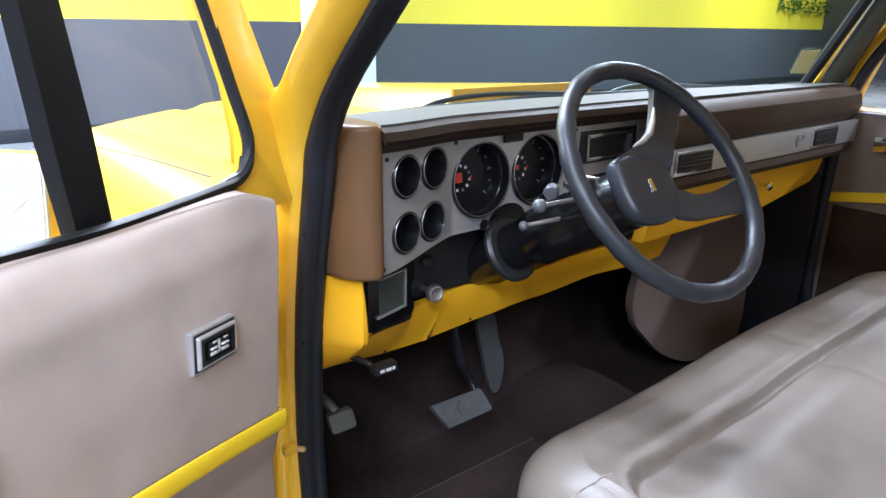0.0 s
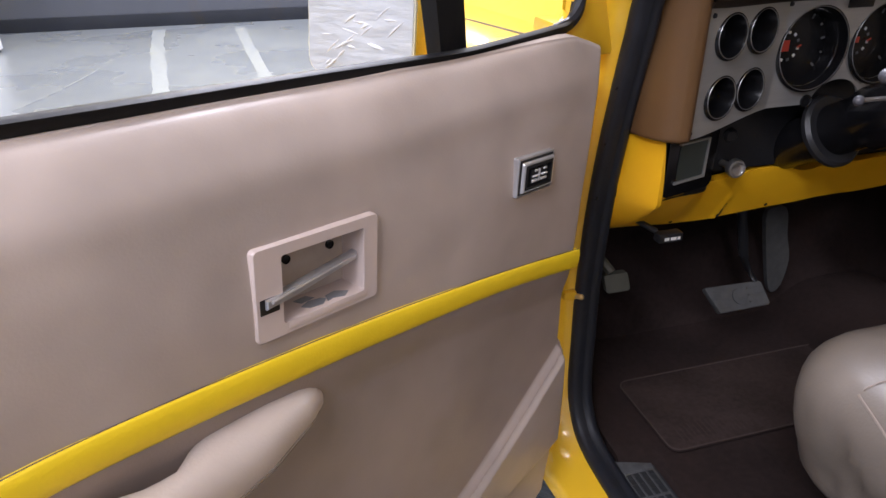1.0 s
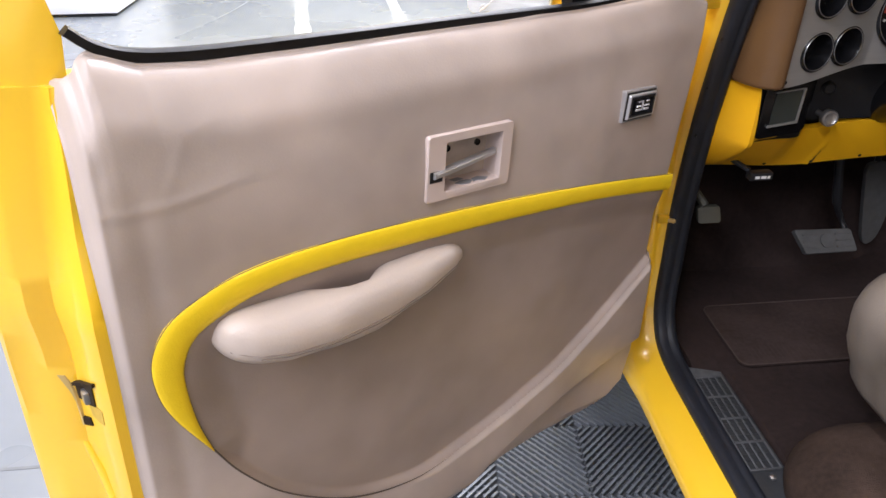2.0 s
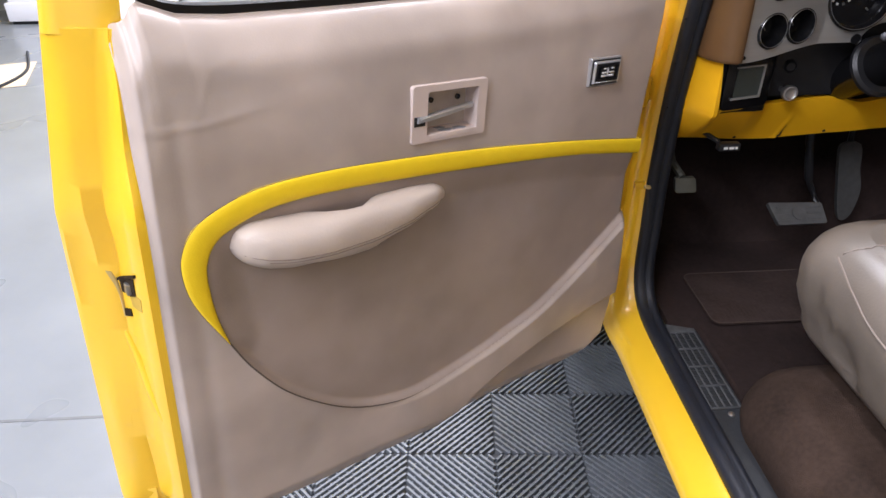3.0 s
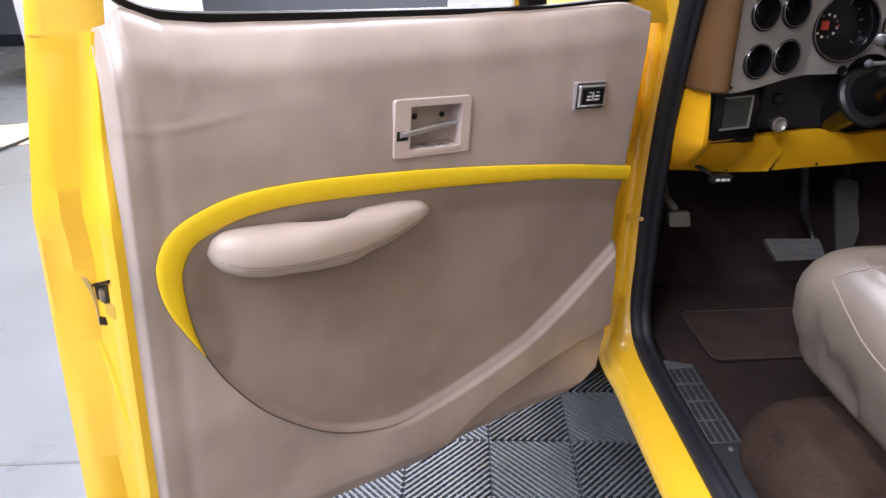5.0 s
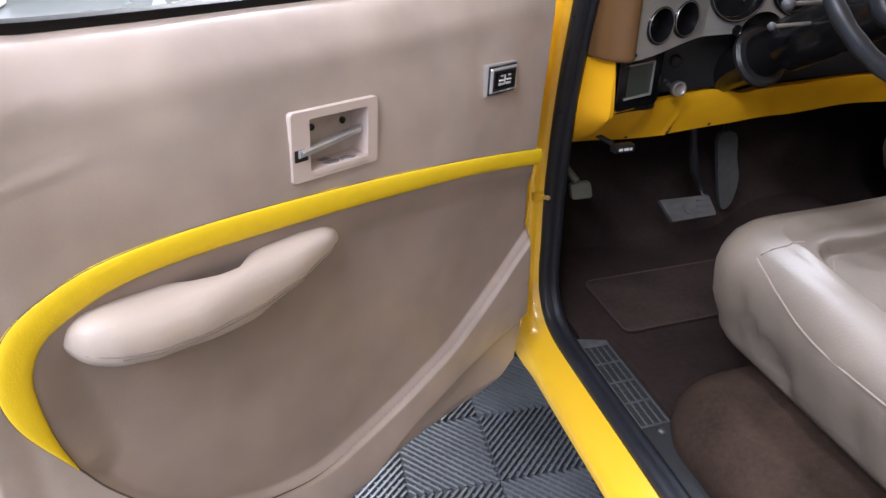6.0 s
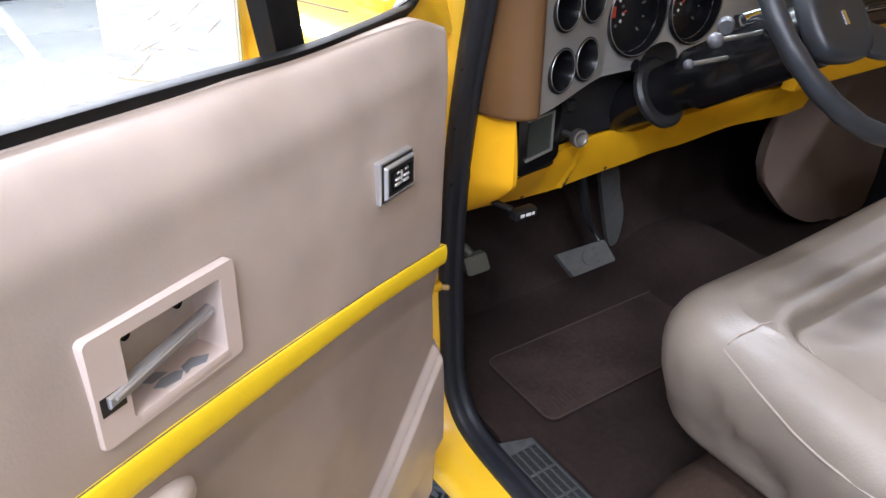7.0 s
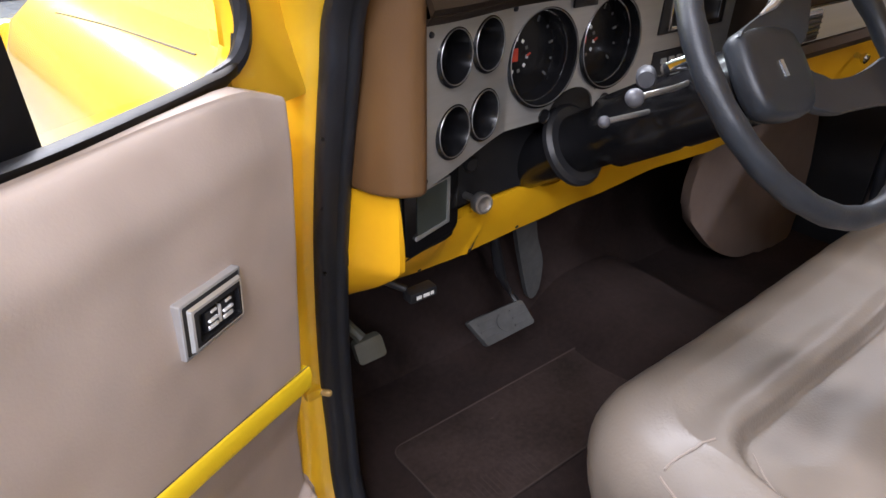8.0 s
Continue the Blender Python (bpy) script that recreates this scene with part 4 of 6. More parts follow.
part("light_knob", lathe([(0.0, 0.0), (0.009, 0.0), (0.009, 0.006), (0.0050, 0.010), (0.0050, 0.034), (0.009, 0.038), (0.0145, 0.044), (0.0150, 0.052), (0.0135, 0.0555), (0.0105, 0.0560), (0.0085, 0.0545), (0.0, 0.0540)], 24, aim((0.264, 0.050, 1.006), (-0.10, -1, 0.10))), STEEL, dash, "worn steel headlight knob")
part("dimmer_knob", lathe([(0.0, 0.0), (0.011, 0.0), (0.012, 0.014), (0.008, 0.018), (0, 0.018)], 20, aim((0.270, 0.050, 1.052), (-0.12, -1, 0))), BLACK, dash)
for x, z in ((0.268, 1.023), (0.279, 1.024)):
    part("print_bar", box(x - 0.0045, x + 0.0045, low_y(x, z) - 0.0012, low_y(x, z) - 0.0004, z - 0.001, z + 0.001), DIM_MARK, dash, smooth=0)
for x, z in ((0.333, 0.996), (0.371, 0.994)):
    part("panel_screw", lathe([(0.004, 0), (0.0035, 0.003), (0, 0.0035)], 10, aim((x, low_y(x, z), z), (0, -1, 0))), STEEL, dash)


def edge_face(x, f):
    """A place on the yellow edge: f runs from its top down to its lip."""
    left = 1 - step(0.094, 0.108, x)
    zt = 1.088 * left + edge_top(x) * (1 - left)
    yt = float(np.interp(x, [0.062, 0.095, 0.104, 0.118, 0.20, 0.235, 0.30], [0.012, -0.046, -0.045, -0.024, 0.000, 0.026, 0.040]))
    zb = 0.897 + 0.004 * math.sin(x * 19) + 0.016 * step(0.40, 0.56, x)
    z = zt + (zb - zt) * f
    bend = (max(0.986 - z, 0.0) / (0.986 - zb)) ** 1.2
    seam = 0.292 + (z - 0.90) * 0.34
    ridge = 0.0035 * step(seam - 0.012, seam, x) * (1 - step(seam, seam + 0.003, x)) * step(0.25, 0.7, f)
    dent = 0.0030 * noise.noise((x * 16, z * 14, 2.0)) * step(0.11, 0.16, x)
    return Vector((x, yt + (0.066 - yt) * bend - ridge + dent, z))


bm = bmesh.new()
rings = []
for x in list(np.linspace(0.062, 0.11, 14)) + list(np.linspace(0.116, 0.98, 190)):
    row = [edge_face(x, f) for f in (0.0, 0.04, 0.15, 0.3, 0.45, 0.52, 0.56, 0.62, 0.75, 0.88, 0.96, 1.0)]
    rings.append([row[0] + Vector((0, 0.02, 0))] + row + [row[-1] + Vector((0, 0.012, -0.001)), row[-1] + Vector((0, 0.03, 0.006))])
add_rings(bm, rings, closed_ring=False)
part("lower_edge", thick(bm, 0.003), YELLOW_DASH, dash, "yellow painted lower dash edge")
tear = [edge_face(0.2945 + (z - 0.90) * 0.34, f) + Vector((0, -0.0002, 0)) for f, z in ((1.0, 0.897), (0.9, 0.905), (0.78, 0.914), (0.66, 0.923))]
part("edge_tear", tube(smooth_line(tear, 4), [0.0010, 0.0022, 0.003, 0.0034, 0.003, 0.0028, 0.0024, 0.002, 0.0016, 0.0012, 0.001, 0.0008, 0.0006], 6), BLACK, dash, "split in the yellow edge")
for x in (0.20, 0.392):
    q = edge_face(x, 0.93)
    part("edge_chip", lathe([(0, 0), (0.0035, 0.0), (0.003, 0.001), (0, 0.001)], 8, aim(q, (0, -1, -0.4))), BLACK, dash)
# passenger side: brown pad, silver strip, glove box
RP = [(0.05, 1.285), (-0.05, 1.2935), (-0.085, 1.289), (-0.104, 1.275), (-0.109, 1.248), (-0.100, 1.222), (-0.09, 1.214), (-0.09, 1.158), (-0.10, 1.156), (-0.104, 1.143), (-0.095, 1.130), (-0.05, 1.122)]
bm = bmesh.new()
add_rings(bm, [[Vector((x, y + 0.012 * step(1.4, 1.53, x), z)) for y, z in RP] for x in np.linspace(0.722, 1.53, 14)], closed_ring=False)
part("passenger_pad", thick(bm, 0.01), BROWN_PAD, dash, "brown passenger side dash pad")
part("strip", box(0.728, 1.525, -0.0985, -0.088, 1.159, 1.212, bevel=0.002), SILVER, dash, "brushed silver trim strip")
for x0, x1 in ((0.735, 0.862), (1.276, 1.405)):
    v = part("vent", box(x0, x1, -0.103, -0.094, 1.162, 1.209, bevel=0.004), CHROME, dash, "bright framed air vent")
    part("vent_opening", box(x0 + 0.008, x1 - 0.008, -0.1055, -0.10, 1.168, 1.203, bevel=0.002), GAUGE, dash)
    for k in range(4):
        part("vent_louvre", box(x0 + 0.01, x1 - 0.01, -0.1075, -0.1045, 1.173 + 0.008 * k, 1.1755 + 0.008 * k), BLACK, dash, smooth=0)
bm = bmesh.new()
for a in ((1.20, 1.23, 1.183, 1.191), (1.207, 1.215, 1.173, 1.199), (1.230, 1.242, 1.187, 1.197)):
    add_box(bm, a[0], a[1], -0.1005, -0.0975, a[2], a[3], bevel=0.0008, seg=1)
part("strip_emblem", bm, GREY_METAL, dash, "small grey emblem plate")
bm = add_prism(bmesh.new(), [(0.78, 1.003), (1.25, 1.004), (1.48, 1.045), (1.53, 1.10), (1.53, 1.128), (0.78, 1.128)], lambda a, b, d: (a, -0.040 + (1.1 - b) * 0.2 + d, b), 0.0, 0.03, bevel=0.006)
part("glove_box", bm, YELLOW_DASH, dash, "yellow glove box door")
part("glove_knob", lathe([(0.0, 0.0), (0.006, 0.0), (0.005, 0.012), (0.010, 0.018), (0.010, 0.024), (0, 0.026)], 18, aim((1.207, -0.036, 1.076), (-0.2, -1, -0.1))), CHROME, dash, "chrome glove box knob")
bm = box(0.13, 1.44, 0.04, 0.24, 0.99, 1.255, bevel=0.01)
part("dash_core", bm, BLACK, dash)

# ---------------------------------------------------------------- steering column and wheel
WC = Vector((0.432, -0.285, 1.235))
WN = Vector((-0.009, -0.778, 0.626)).normalized()
WM = aim(WC, WN) @ Matrix.Scale(0.906, 4)
CN = Vector((0.03, -0.255, 0.155)).normalized()
bm = bmesh.new()
add_lathe(bm, [(0.0, 0.0), (0.038, 0.0), (0.045, -0.006), (0.047, -0.09), (0.044, -0.10), (0.047, -0.11), (0.047, -0.19), (0.040, -0.20), (0.040, -0.45), (0.0, -0.45)], 32, aim(WC - WN * 0.06, CN))
column_ob = part("steering_column", bm, GLOSS_BLACK, truck, "black steering column")
part("column_collar", lathe([(0.038, -0.008), (0.052, -0.009), (0.0575, -0.004), (0.0575, 0.003), (0.052, 0.008), (0.038, 0.008), (0.038, -0.008)], 36, aim(WC - WN * 0.06 - CN * 0.258, CN), caps=False), BLACK, column_ob, "black collar ring")
for ball, root, r in (((0.318, -0.133, 1.147), (0.44, -0.15, 1.155), 0.0072), ((0.291, -0.188, 1.193), (0.44, -0.175, 1.19), 0.0100)):
    part("lever", tube([root, ((root[0] + ball[0]) / 2, (root[1] + ball[1]) / 2 - 0.006, (root[2] + ball[2]) / 2), ball], 0.0033, 8), STEEL, column_ob, "thin steel lever")
    part("lever_knob", lathe([(0, -r), (r * 0.6, -r * 0.8), (r * 0.95, -r * 0.3), (r, 0.1 * r), (r * 0.8, r * 0.6), (r * 0.4, r * 0.92), (0, r)], 18, aim(ball, (-1, -0.3, 0.1))), mat("grey_plastic_knob", (0.085, 0.085, 0.095), 0.4, var=0.05, scale=60), column_ob, "grey lever knob")
part("turn_lever", tube([(0.44, -0.17, 1.205), (0.39, -0.18, 1.214), (0.36, -0.172, 1.207)], [0.006, 0.008, 0.008], 10), CHROME, column_ob, "chrome turn signal lever")
part("lever_grip", lathe([(0.0, -0.014), (0.008, -0.014), (0.0105, -0.009), (0.011, 0.009), (0.009, 0.014), (0.0, 0.015)], 18, aim((0.342, -0.162, 1.201), (-0.8, -0.6, 0.0))), mat("grey_black_plastic", (0.055, 0.057, 0.065), 0.45, var=0.1, scale=60), column_ob)
part("ignition_key", box(0.435, 0.46, -0.12, -0.112, 1.125, 1.15, bevel=0.003), STEEL, column_ob)

wheel = part("steering_wheel", lathe([(0.0, -0.075), (0.036, -0.075), (0.045, -0.06), (0.045, -0.05), (0.0, -0.05)], 32, WM), WHEEL_BLACK, truck, "dark grey two spoke steering wheel")
bm = bmesh.new()
rings = []
for k in range(96):
    a = 2 * math.pi * k / 96
    grip = 0.0135 + 0.0006 * math.cos(a * 24)
    c, s = math.cos(a), math.sin(a)
    rings.append([WM @ Vector(((0.1865 + grip * math.cos(b)) * c, (0.1865 + grip * math.cos(b)) * s, grip * 1.02 * math.sin(b))) for b in [2 * math.pi * j / 14 for j in range(14)]])
add_rings(bm, rings, closed_path=True)
part("rim", bm, WHEEL_BLACK, wheel, "dark blue grey moulded rim")
HUB = [(-0.045, 0.052), (0.005, 0.058), (0.052, 0.052), (0.064, 0.03), (0.064, -0.02), (0.045, -0.05), (0.0, -0.058), (-0.045, -0.05), (-0.058, -0.02), (-0.056, 0.03)]
hub_line = [(q.x, q.y) for q in smooth_line([(a, b, 0) for a, b in HUB], 4, True)]
WHEEL_TURN = Matrix.Rotation(radians(-6), 4, "Z")
bm = add_rings(bmesh.new(), [[WM @ WHEEL_TURN @ Vector((a * k, b * k, d)) for a, b in hub_line] for k, d in ((0.93, -0.062), (0.99, -0.054), (1.0, -0.046), (0.985, -0.040), (0.94, -0.0352), (0.86, -0.0325), (0.70, -0.0312), (0.40, -0.0305), (0.12, -0.0303))])
part("hub_pad", bm, WHEEL_BLACK, wheel, "dark grey horn pad", smooth=70)
dish = lambda a, b, d: WM @ Vector((a, b, d - 0.046 + 0.040 * min(math.hypot(a, b) / 0.18, 1.0) ** 2))
SPOKES = [[(-0.04, 0.045), (-0.035, 0.056), (0.0, 0.066), (0.044, 0.080), (0.066, 0.108), (0.082, 0.150), (0.086, 0.166), (0.112, 0.158), (0.138, 0.128), (0.122, 0.104), (0.105, 0.078), (0.09, 0.05), (0.06, 0.02)],
          [(0.05, 0.0), (0.075, -0.024), (0.11, -0.034), (0.15, -0.032), (0.180, -0.026), (0.176, -0.056), (0.166, -0.086), (0.14, -0.080), (0.10, -0.074), (0.07, -0.070), (0.03, -0.05)]]
for pts in SPOKES:
    fine = [(q.x, q.y) for q in smooth_line([(a, b, 0) for a, b in pts], 3, True)]
    part("spoke", add_prism(bmesh.new(), fine, dish, -0.006, 0.006, bevel=0.003), WHEEL_BLACK, wheel)
part("spoke_trim", tube([dish(a, b, 0.008) for a, b in ((0.004, 0.068), (0.030, 0.0745), (0.050, 0.084), (0.064, 0.103), (0.072, 0.122))], [0.0015, 0.0046, 0.0052, 0.0040, 0.0015], 8), BRIGHT_STEEL, wheel, "bright spoke edge")
bm = add_prism(bmesh.new(), [(-0.010, -0.004), (0.010, -0.004), (0.010, 0.004), (-0.010, 0.004)], lambda a, b, d: WM @ Vector((a * 0.35, b * 2.6, d)), -0.0310, -0.0288)
part("emblem", bm, CHROME, wheel, "small bright emblem plate", smooth=0)

# ---------------------------------------------------------------- bench seat
def seat_base():
    """The carpeted riser: upright sides, wide rounded front corners and a soft top edge."""
    bm = bmesh.new()
    rings = []
    for inset, z in ((0.0, 0.532), (-0.004, 0.550), (-0.004, 0.572), (0.002, 0.594), (0.012, 0.614), (0.028, 0.630), (0.050, 0.641), (0.085, 0.647), (0.14, 0.649)):
        loop = []
        for cx, cy, a0, r in ((1.42, -0.318, 0, 0.12), (0.088, -0.318, 90, 0.105), (0.088, -0.95, 180, 0.03), (1.42, -0.95, 270, 0.03)):
            q = max(r - 0.5 * inset, 0.012)
            ox = cx + (inset + q) * (1 if cx < 0.5 else -1)
            oy = cy + (inset + q) * (1 if cy < -0.5 else -1)
            loop += [Vector((ox + q * math.cos(radians(a0 + 9 * k)), oy + q * math.sin(radians(a0 + 9 * k)), z + 0.004 * noise.noise((ox * 9 + k, oy * 7, z * 8)))) for k in range(11)]
        rings.append(loop)
    return add_rings(bm, rings)


seat = part("bench_seat", seat_base(), CARPET2, truck, "tan vinyl bench seat on a brown carpeted base")


X_L, X_R, Y_F, Y_B = 0.172, 1.462, -0.224, -0.985


def sunk(x, y):
    """Signed distance from the rounded edge of the sunk seating panel, negative inside."""
    dx, dy = max(X_L + 0.078 - x, x - X_R + 0.148) + 0.062, y + 0.379 + 0.062
    return math.hypot(max(dx, 0), max(dy, 0)) + min(max(dx, dy), 0) - 0.062


def seat_rise(x):
    """The cushion stands a little higher towards the middle of the cab."""
    return 0.022 * step(0.40, 0.90, x)


def seat_top(x, y):
    """Height of the cushion's top away from its rounded rim."""
    z = 0.884 + seat_rise(x) - 0.03 * step(-0.38, -0.8, y) + 0.006 * noise.noise((x * 6, y * 7, 1.0)) + 0.0022 * noise.noise((x * 14, y * 11, 2.0)) + 0.0010 * noise.noise((x * 23, y * 17, 4.0))
    sd = sunk(x, y)
    z -= 0.020 * step(0.003, -0.006, sd) - 0.013 * step(-0.006, -0.085, sd)
    z += 0.004 * math.exp(-((sd - 0.02) / 0.016) ** 2)
    return z - 0.003 * math.exp(-((x - 0.80) / 0.012) ** 2)


def seat_loop(inset):
    """The cushion's outline, rounded wide at its front corners, drawn in by inset."""
    out = []
    for cx, cy, a0, r in ((X_R, Y_F, 90, 0.15), (X_L, Y_F, 180, 0.118), (X_L, Y_B, 270, 0.05), (X_R, Y_B, 360, 0.05)):
        sx, sy = (-1 if cx == X_R else 1), (-1 if cy == Y_F else 1)
        q = max(r - inset * 0.6, 0.012)
        ox, oy = cx + sx * (inset + q), cy + sy * (inset + q)
        arc = [(ox + q * math.cos(radians(a0 - 90 + 90 * k / 14)), oy + q * math.sin(radians(a0 - 90 + 90 * k / 14))) for k in range(15)]
        out.append(arc)
    loop = []
    for i, n in ((0, 110), (1, 60), (2, 60), (3, 60)):
        loop += out[i]
        a, b = out[i][-1], out[(i + 1) % 4][0]
        loop += [(a[0] + (b[0] - a[0]) * k / n, a[1] + (b[1] - a[1]) * k / n) for k in range(1, n)]
    return loop


RIM = [(0.060, 0.680), (0.036, 0.681), (0.022, 0.687), (0.013, 0.700), (0.009, 0.718), (0.007, 0.742), (0.003, 0.768), (0.0, 0.792), (0.0, 0.812), (0.003, 0.830), (0.010, 0.847), (0.020, 0.860), (0.033, 0.870), (0.048, 0.877), (0.062, 0.881)]
bm = bmesh.new()
rings = []
for inset, z in RIM:
    ring = []
    for x, y in seat_loop(inset):
        k = step(0.69, 0.72, z) * step(0.87, 0.80, z)
        fold = 0.009 * noise.noise((x * 9 + y * 13, z * 5, 3.0)) + 0.004 * noise.noise((x * 24 + y * 30, z * 8, 7.0))
        if x < 0.4:
            # a long drag fold down the side, pleats under the seam and a pinch at the front corner
            fold += 0.010 * math.exp(-((z - np.interp(-y, [0.36, 0.41, 0.457, 0.494, 0.56], [0.81, 0.756, 0.724, 0.704, 0.69])) / 0.010) ** 2) * step(-0.35, -0.40, y) * step(-0.60, -0.52, y)
            fold -= 0.010 * math.exp(-((y + 0.318) / 0.05) ** 2 - ((z - 0.755) / 0.014) ** 2)
            fold += 0.0035 * math.sin((y + 0.35 * z) * 420) * step(-0.61, -0.64, y) * step(-0.72, -0.67, y) * step(0.822, 0.812, z) * step(0.76, 0.785, z)
        back = step(-0.40, -0.75, y)
        ring.append(Vector((x + k * fold + (0.010 if x < 0.5 else -0.010) * step(0.80, 0.70, z), y - k * fold, z - 0.02 * back * step(0.80, 0.88, z) + seat_rise(x) * step(0.74, 0.87, z))))
    rings.append(ring)
inset = 0.070
while inset < 0.355:
    rings.append([Vector((x, y, seat_top(x, y))) for x, y in seat_loop(inset)])
    inset += 0.0035 if inset < 0.20 else 0.012
add_rings(bm, rings)
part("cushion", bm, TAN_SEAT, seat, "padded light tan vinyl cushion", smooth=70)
CUSHION = np.array([(q.x, q.y, q.z) for r in rings[5:] for q in r])


def on_cushion(x, y):
    """The cushion's skin over a place in the plan."""
    d2 = (CUSHION[:, 0] - x) ** 2 + (CUSHION[:, 1] - y) ** 2
    near = np.argsort(d2)[:5]
    return (x, y, float(np.average(CUSHION[near, 2], weights=1 / (d2[near] + 1e-6))) + 0.0004)


def seam_line(pts, r, label):
    fine = smooth_line([(x, y, 0) for x, y in pts], 8)
    return part("seam", tube([on_cushion(q.x, q.y) for q in fine], r, 6), SEAM_LIGHT, seat, label)


seam_line([(0.190, -0.357), (0.205, -0.357), (0.222, -0.361), (0.240, -0.367), (0.256, -0.374)], 0.0013, "light seam line")
panel = [(0.236 + 0.018, -0.62), (0.250, -0.56), (0.253, -0.50), (0.258, -0.462), (0.270, -0.428), (0.292, -0.400)]
seam_line(panel, [0.0022] * 20 + [0.0022 - 0.00008 * k for k in range(21)], "light piping along the sunk panel")
SIDE = [(-0.357, 0.862), (-0.39, 0.854), (-0.42, 0.846), (-0.48, 0.829), (-0.53, 0.821), (-0.60, 0.820), (-0.70, 0.822), (-0.92, 0.822)]
side = []
for q in smooth_line([(0, y, z) for y, z in SIDE], 8):
    inset = float(np.interp(q.z, [z for i, z in RIM[8:]], [i for i, z in RIM[8:]]))
    r = 0.118 - 0.6 * inset
    bend = max(q.y - (Y_F - inset - r), 0.0)
    side.append((X_L + inset + r - math.sqrt(max(r * r - bend * bend, 0.0)) - 0.0006, q.y, q.z))
part("seam", tube(side, 0.0016, 6), SEAM_LIGHT, seat, "light piped seam along the cushion side")
part("backrest", add_rings(bmesh.new(), [[Vector((x, y, z)) for y, z in ((-0.95, 0.80), (-0.93, 0.95), (-0.98, 1.2), (-1.02, 1.32), (-1.06, 1.34), (-1.12, 1.32), (-1.10, 1.0), (-1.06, 0.78))] for x in np.linspace(0.15, 1.45, 8)]), TAN_SEAT, seat, "tan vinyl backrest")
# ---------------------------------------------------------------- the open driver door
# its own axes: u from the hinge to the latch, w towards the cab side, z up the door, which leans with its hinges
DU = Vector((-0.84419, -0.53605, 0))
DW = Vector((0.53605, -0.84419, 0))
LEAN = radians(4.6)
ux = DU * math.cos(LEAN) + Vector((0, 0, math.sin(LEAN)))
uz = -DU * math.sin(LEAN) + Vector((0, 0, math.cos(LEAN)))
DOOR = Matrix.Translation((0.03353, -0.05281, 0)) @ Matrix((ux, DW, uz)).transposed().to_4x4()

STRIPE_UP = [(0.1925, 0.9625), (0.210, 0.965), (0.367, 0.985), (0.547, 1.002), (0.697, 1.011), (0.816, 1.014), (0.898, 1.008), (0.949, 0.992), (0.980, 0.972), (0.997, 0.940), (0.997, 0.902), (0.985, 0.863), (0.954, 0.805)]
STRIPE_LO = [(0.1925, 0.9352), (0.210, 0.938), (0.362, 0.959), (0.545, 0.973), (0.696, 0.981), (0.817, 0.984), (0.885, 0.979), (0.930, 0.965), (0.956, 0.949), (0.969, 0.921), (0.969, 0.886), (0.963, 0.843), (0.952, 0.803)]
POCKET = [(0.952, 0.803), (0.926, 0.754), (0.880, 0.693), (0.819, 0.641), (0.766, 0.610), (0.709, 0.592), (0.654, 0.587), (0.572, 0.602), (0.486, 0.628), (0.383, 0.669), (0.291, 0.727), (0.184, 0.809), (0.165, 0.825)]
CREASE = [(0.165, 0.636), (0.290, 0.614), (0.405, 0.582), (0.493, 0.548), (0.555, 0.508), (0.62, 0.465)]

WRINKLE = np.array([(1.030, 1.094), (0.992, 1.090), (0.959, 1.091), (0.930, 1.095), (0.880, 1.104)])
BOW = np.array([(0.956, 1.106), (0.947, 1.127), (0.938, 1.147), (0.910, 1.157)])


def flat(pts, n=8):
    return np.array([(q.x, q.y) for q in smooth_line([(a, b, 0) for a, b in pts], n)])


SU, SL, PK, CR = flat(STRIPE_UP), flat(STRIPE_LO), flat(POCKET), flat(CREASE)
FIELD = np.vstack([SL, PK[1:]])


def to_line(u, z, line):
    """Distances of many points from a polyline."""
    best = np.full(u.shape, 9.0)
    for (ax, az), (bx, bz) in zip(line[:-1], line[1:]):
        dx, dz = bx - ax, bz - az
        t = np.clip(((u - ax) * dx + (z - az) * dz) / (dx * dx + dz * dz + 1e-12), 0, 1)
        best = np.minimum(best, np.hypot(u - ax - t * dx, z - az - t * dz))
    return best


def inside(u, z, poly):
    hit = np.zeros(u.shape, bool)
    for (ax, az), (bx, bz) in zip(poly, np.roll(poly, -1, 0)):
        cross = ((az > z) != (bz > z)) & (u < (bx - ax) * (z - az) / (bz - az + 1e-12) + ax)
        hit ^= cross
    return hit


def sstep(a, b, v):
    t = np.clip((v - a) / (b - a), 0, 1)
    return t * t * (3 - 2 * t)


TRIM_TOP = ([0.150, 0.182, 0.205, 0.226, 0.245, 0.28, 0.34, 0.43, 0.60, 0.80, 0.90, 0.955, 0.980, 0.995, 1.003, 1.010, 1.030], [1.212, 1.219, 1.226, 1.2315, 1.2315, 1.229, 1.2235, 1.216, 1.207, 1.1995, 1.197, 1.200, 1.209, 1.2135, 1.209, 1.197, 1.186])
HINGE_EDGE = ([0.47, 0.536, 0.600, 0.647, 0.72, 0.788, 0.847, 0.936, 0.968, 1.059, 1.155, 1.22], [0.170, 0.167, 0.160, 0.162, 0.172, 0.183, 0.188, 0.194, 0.193, 0.190, 0.183, 0.178])


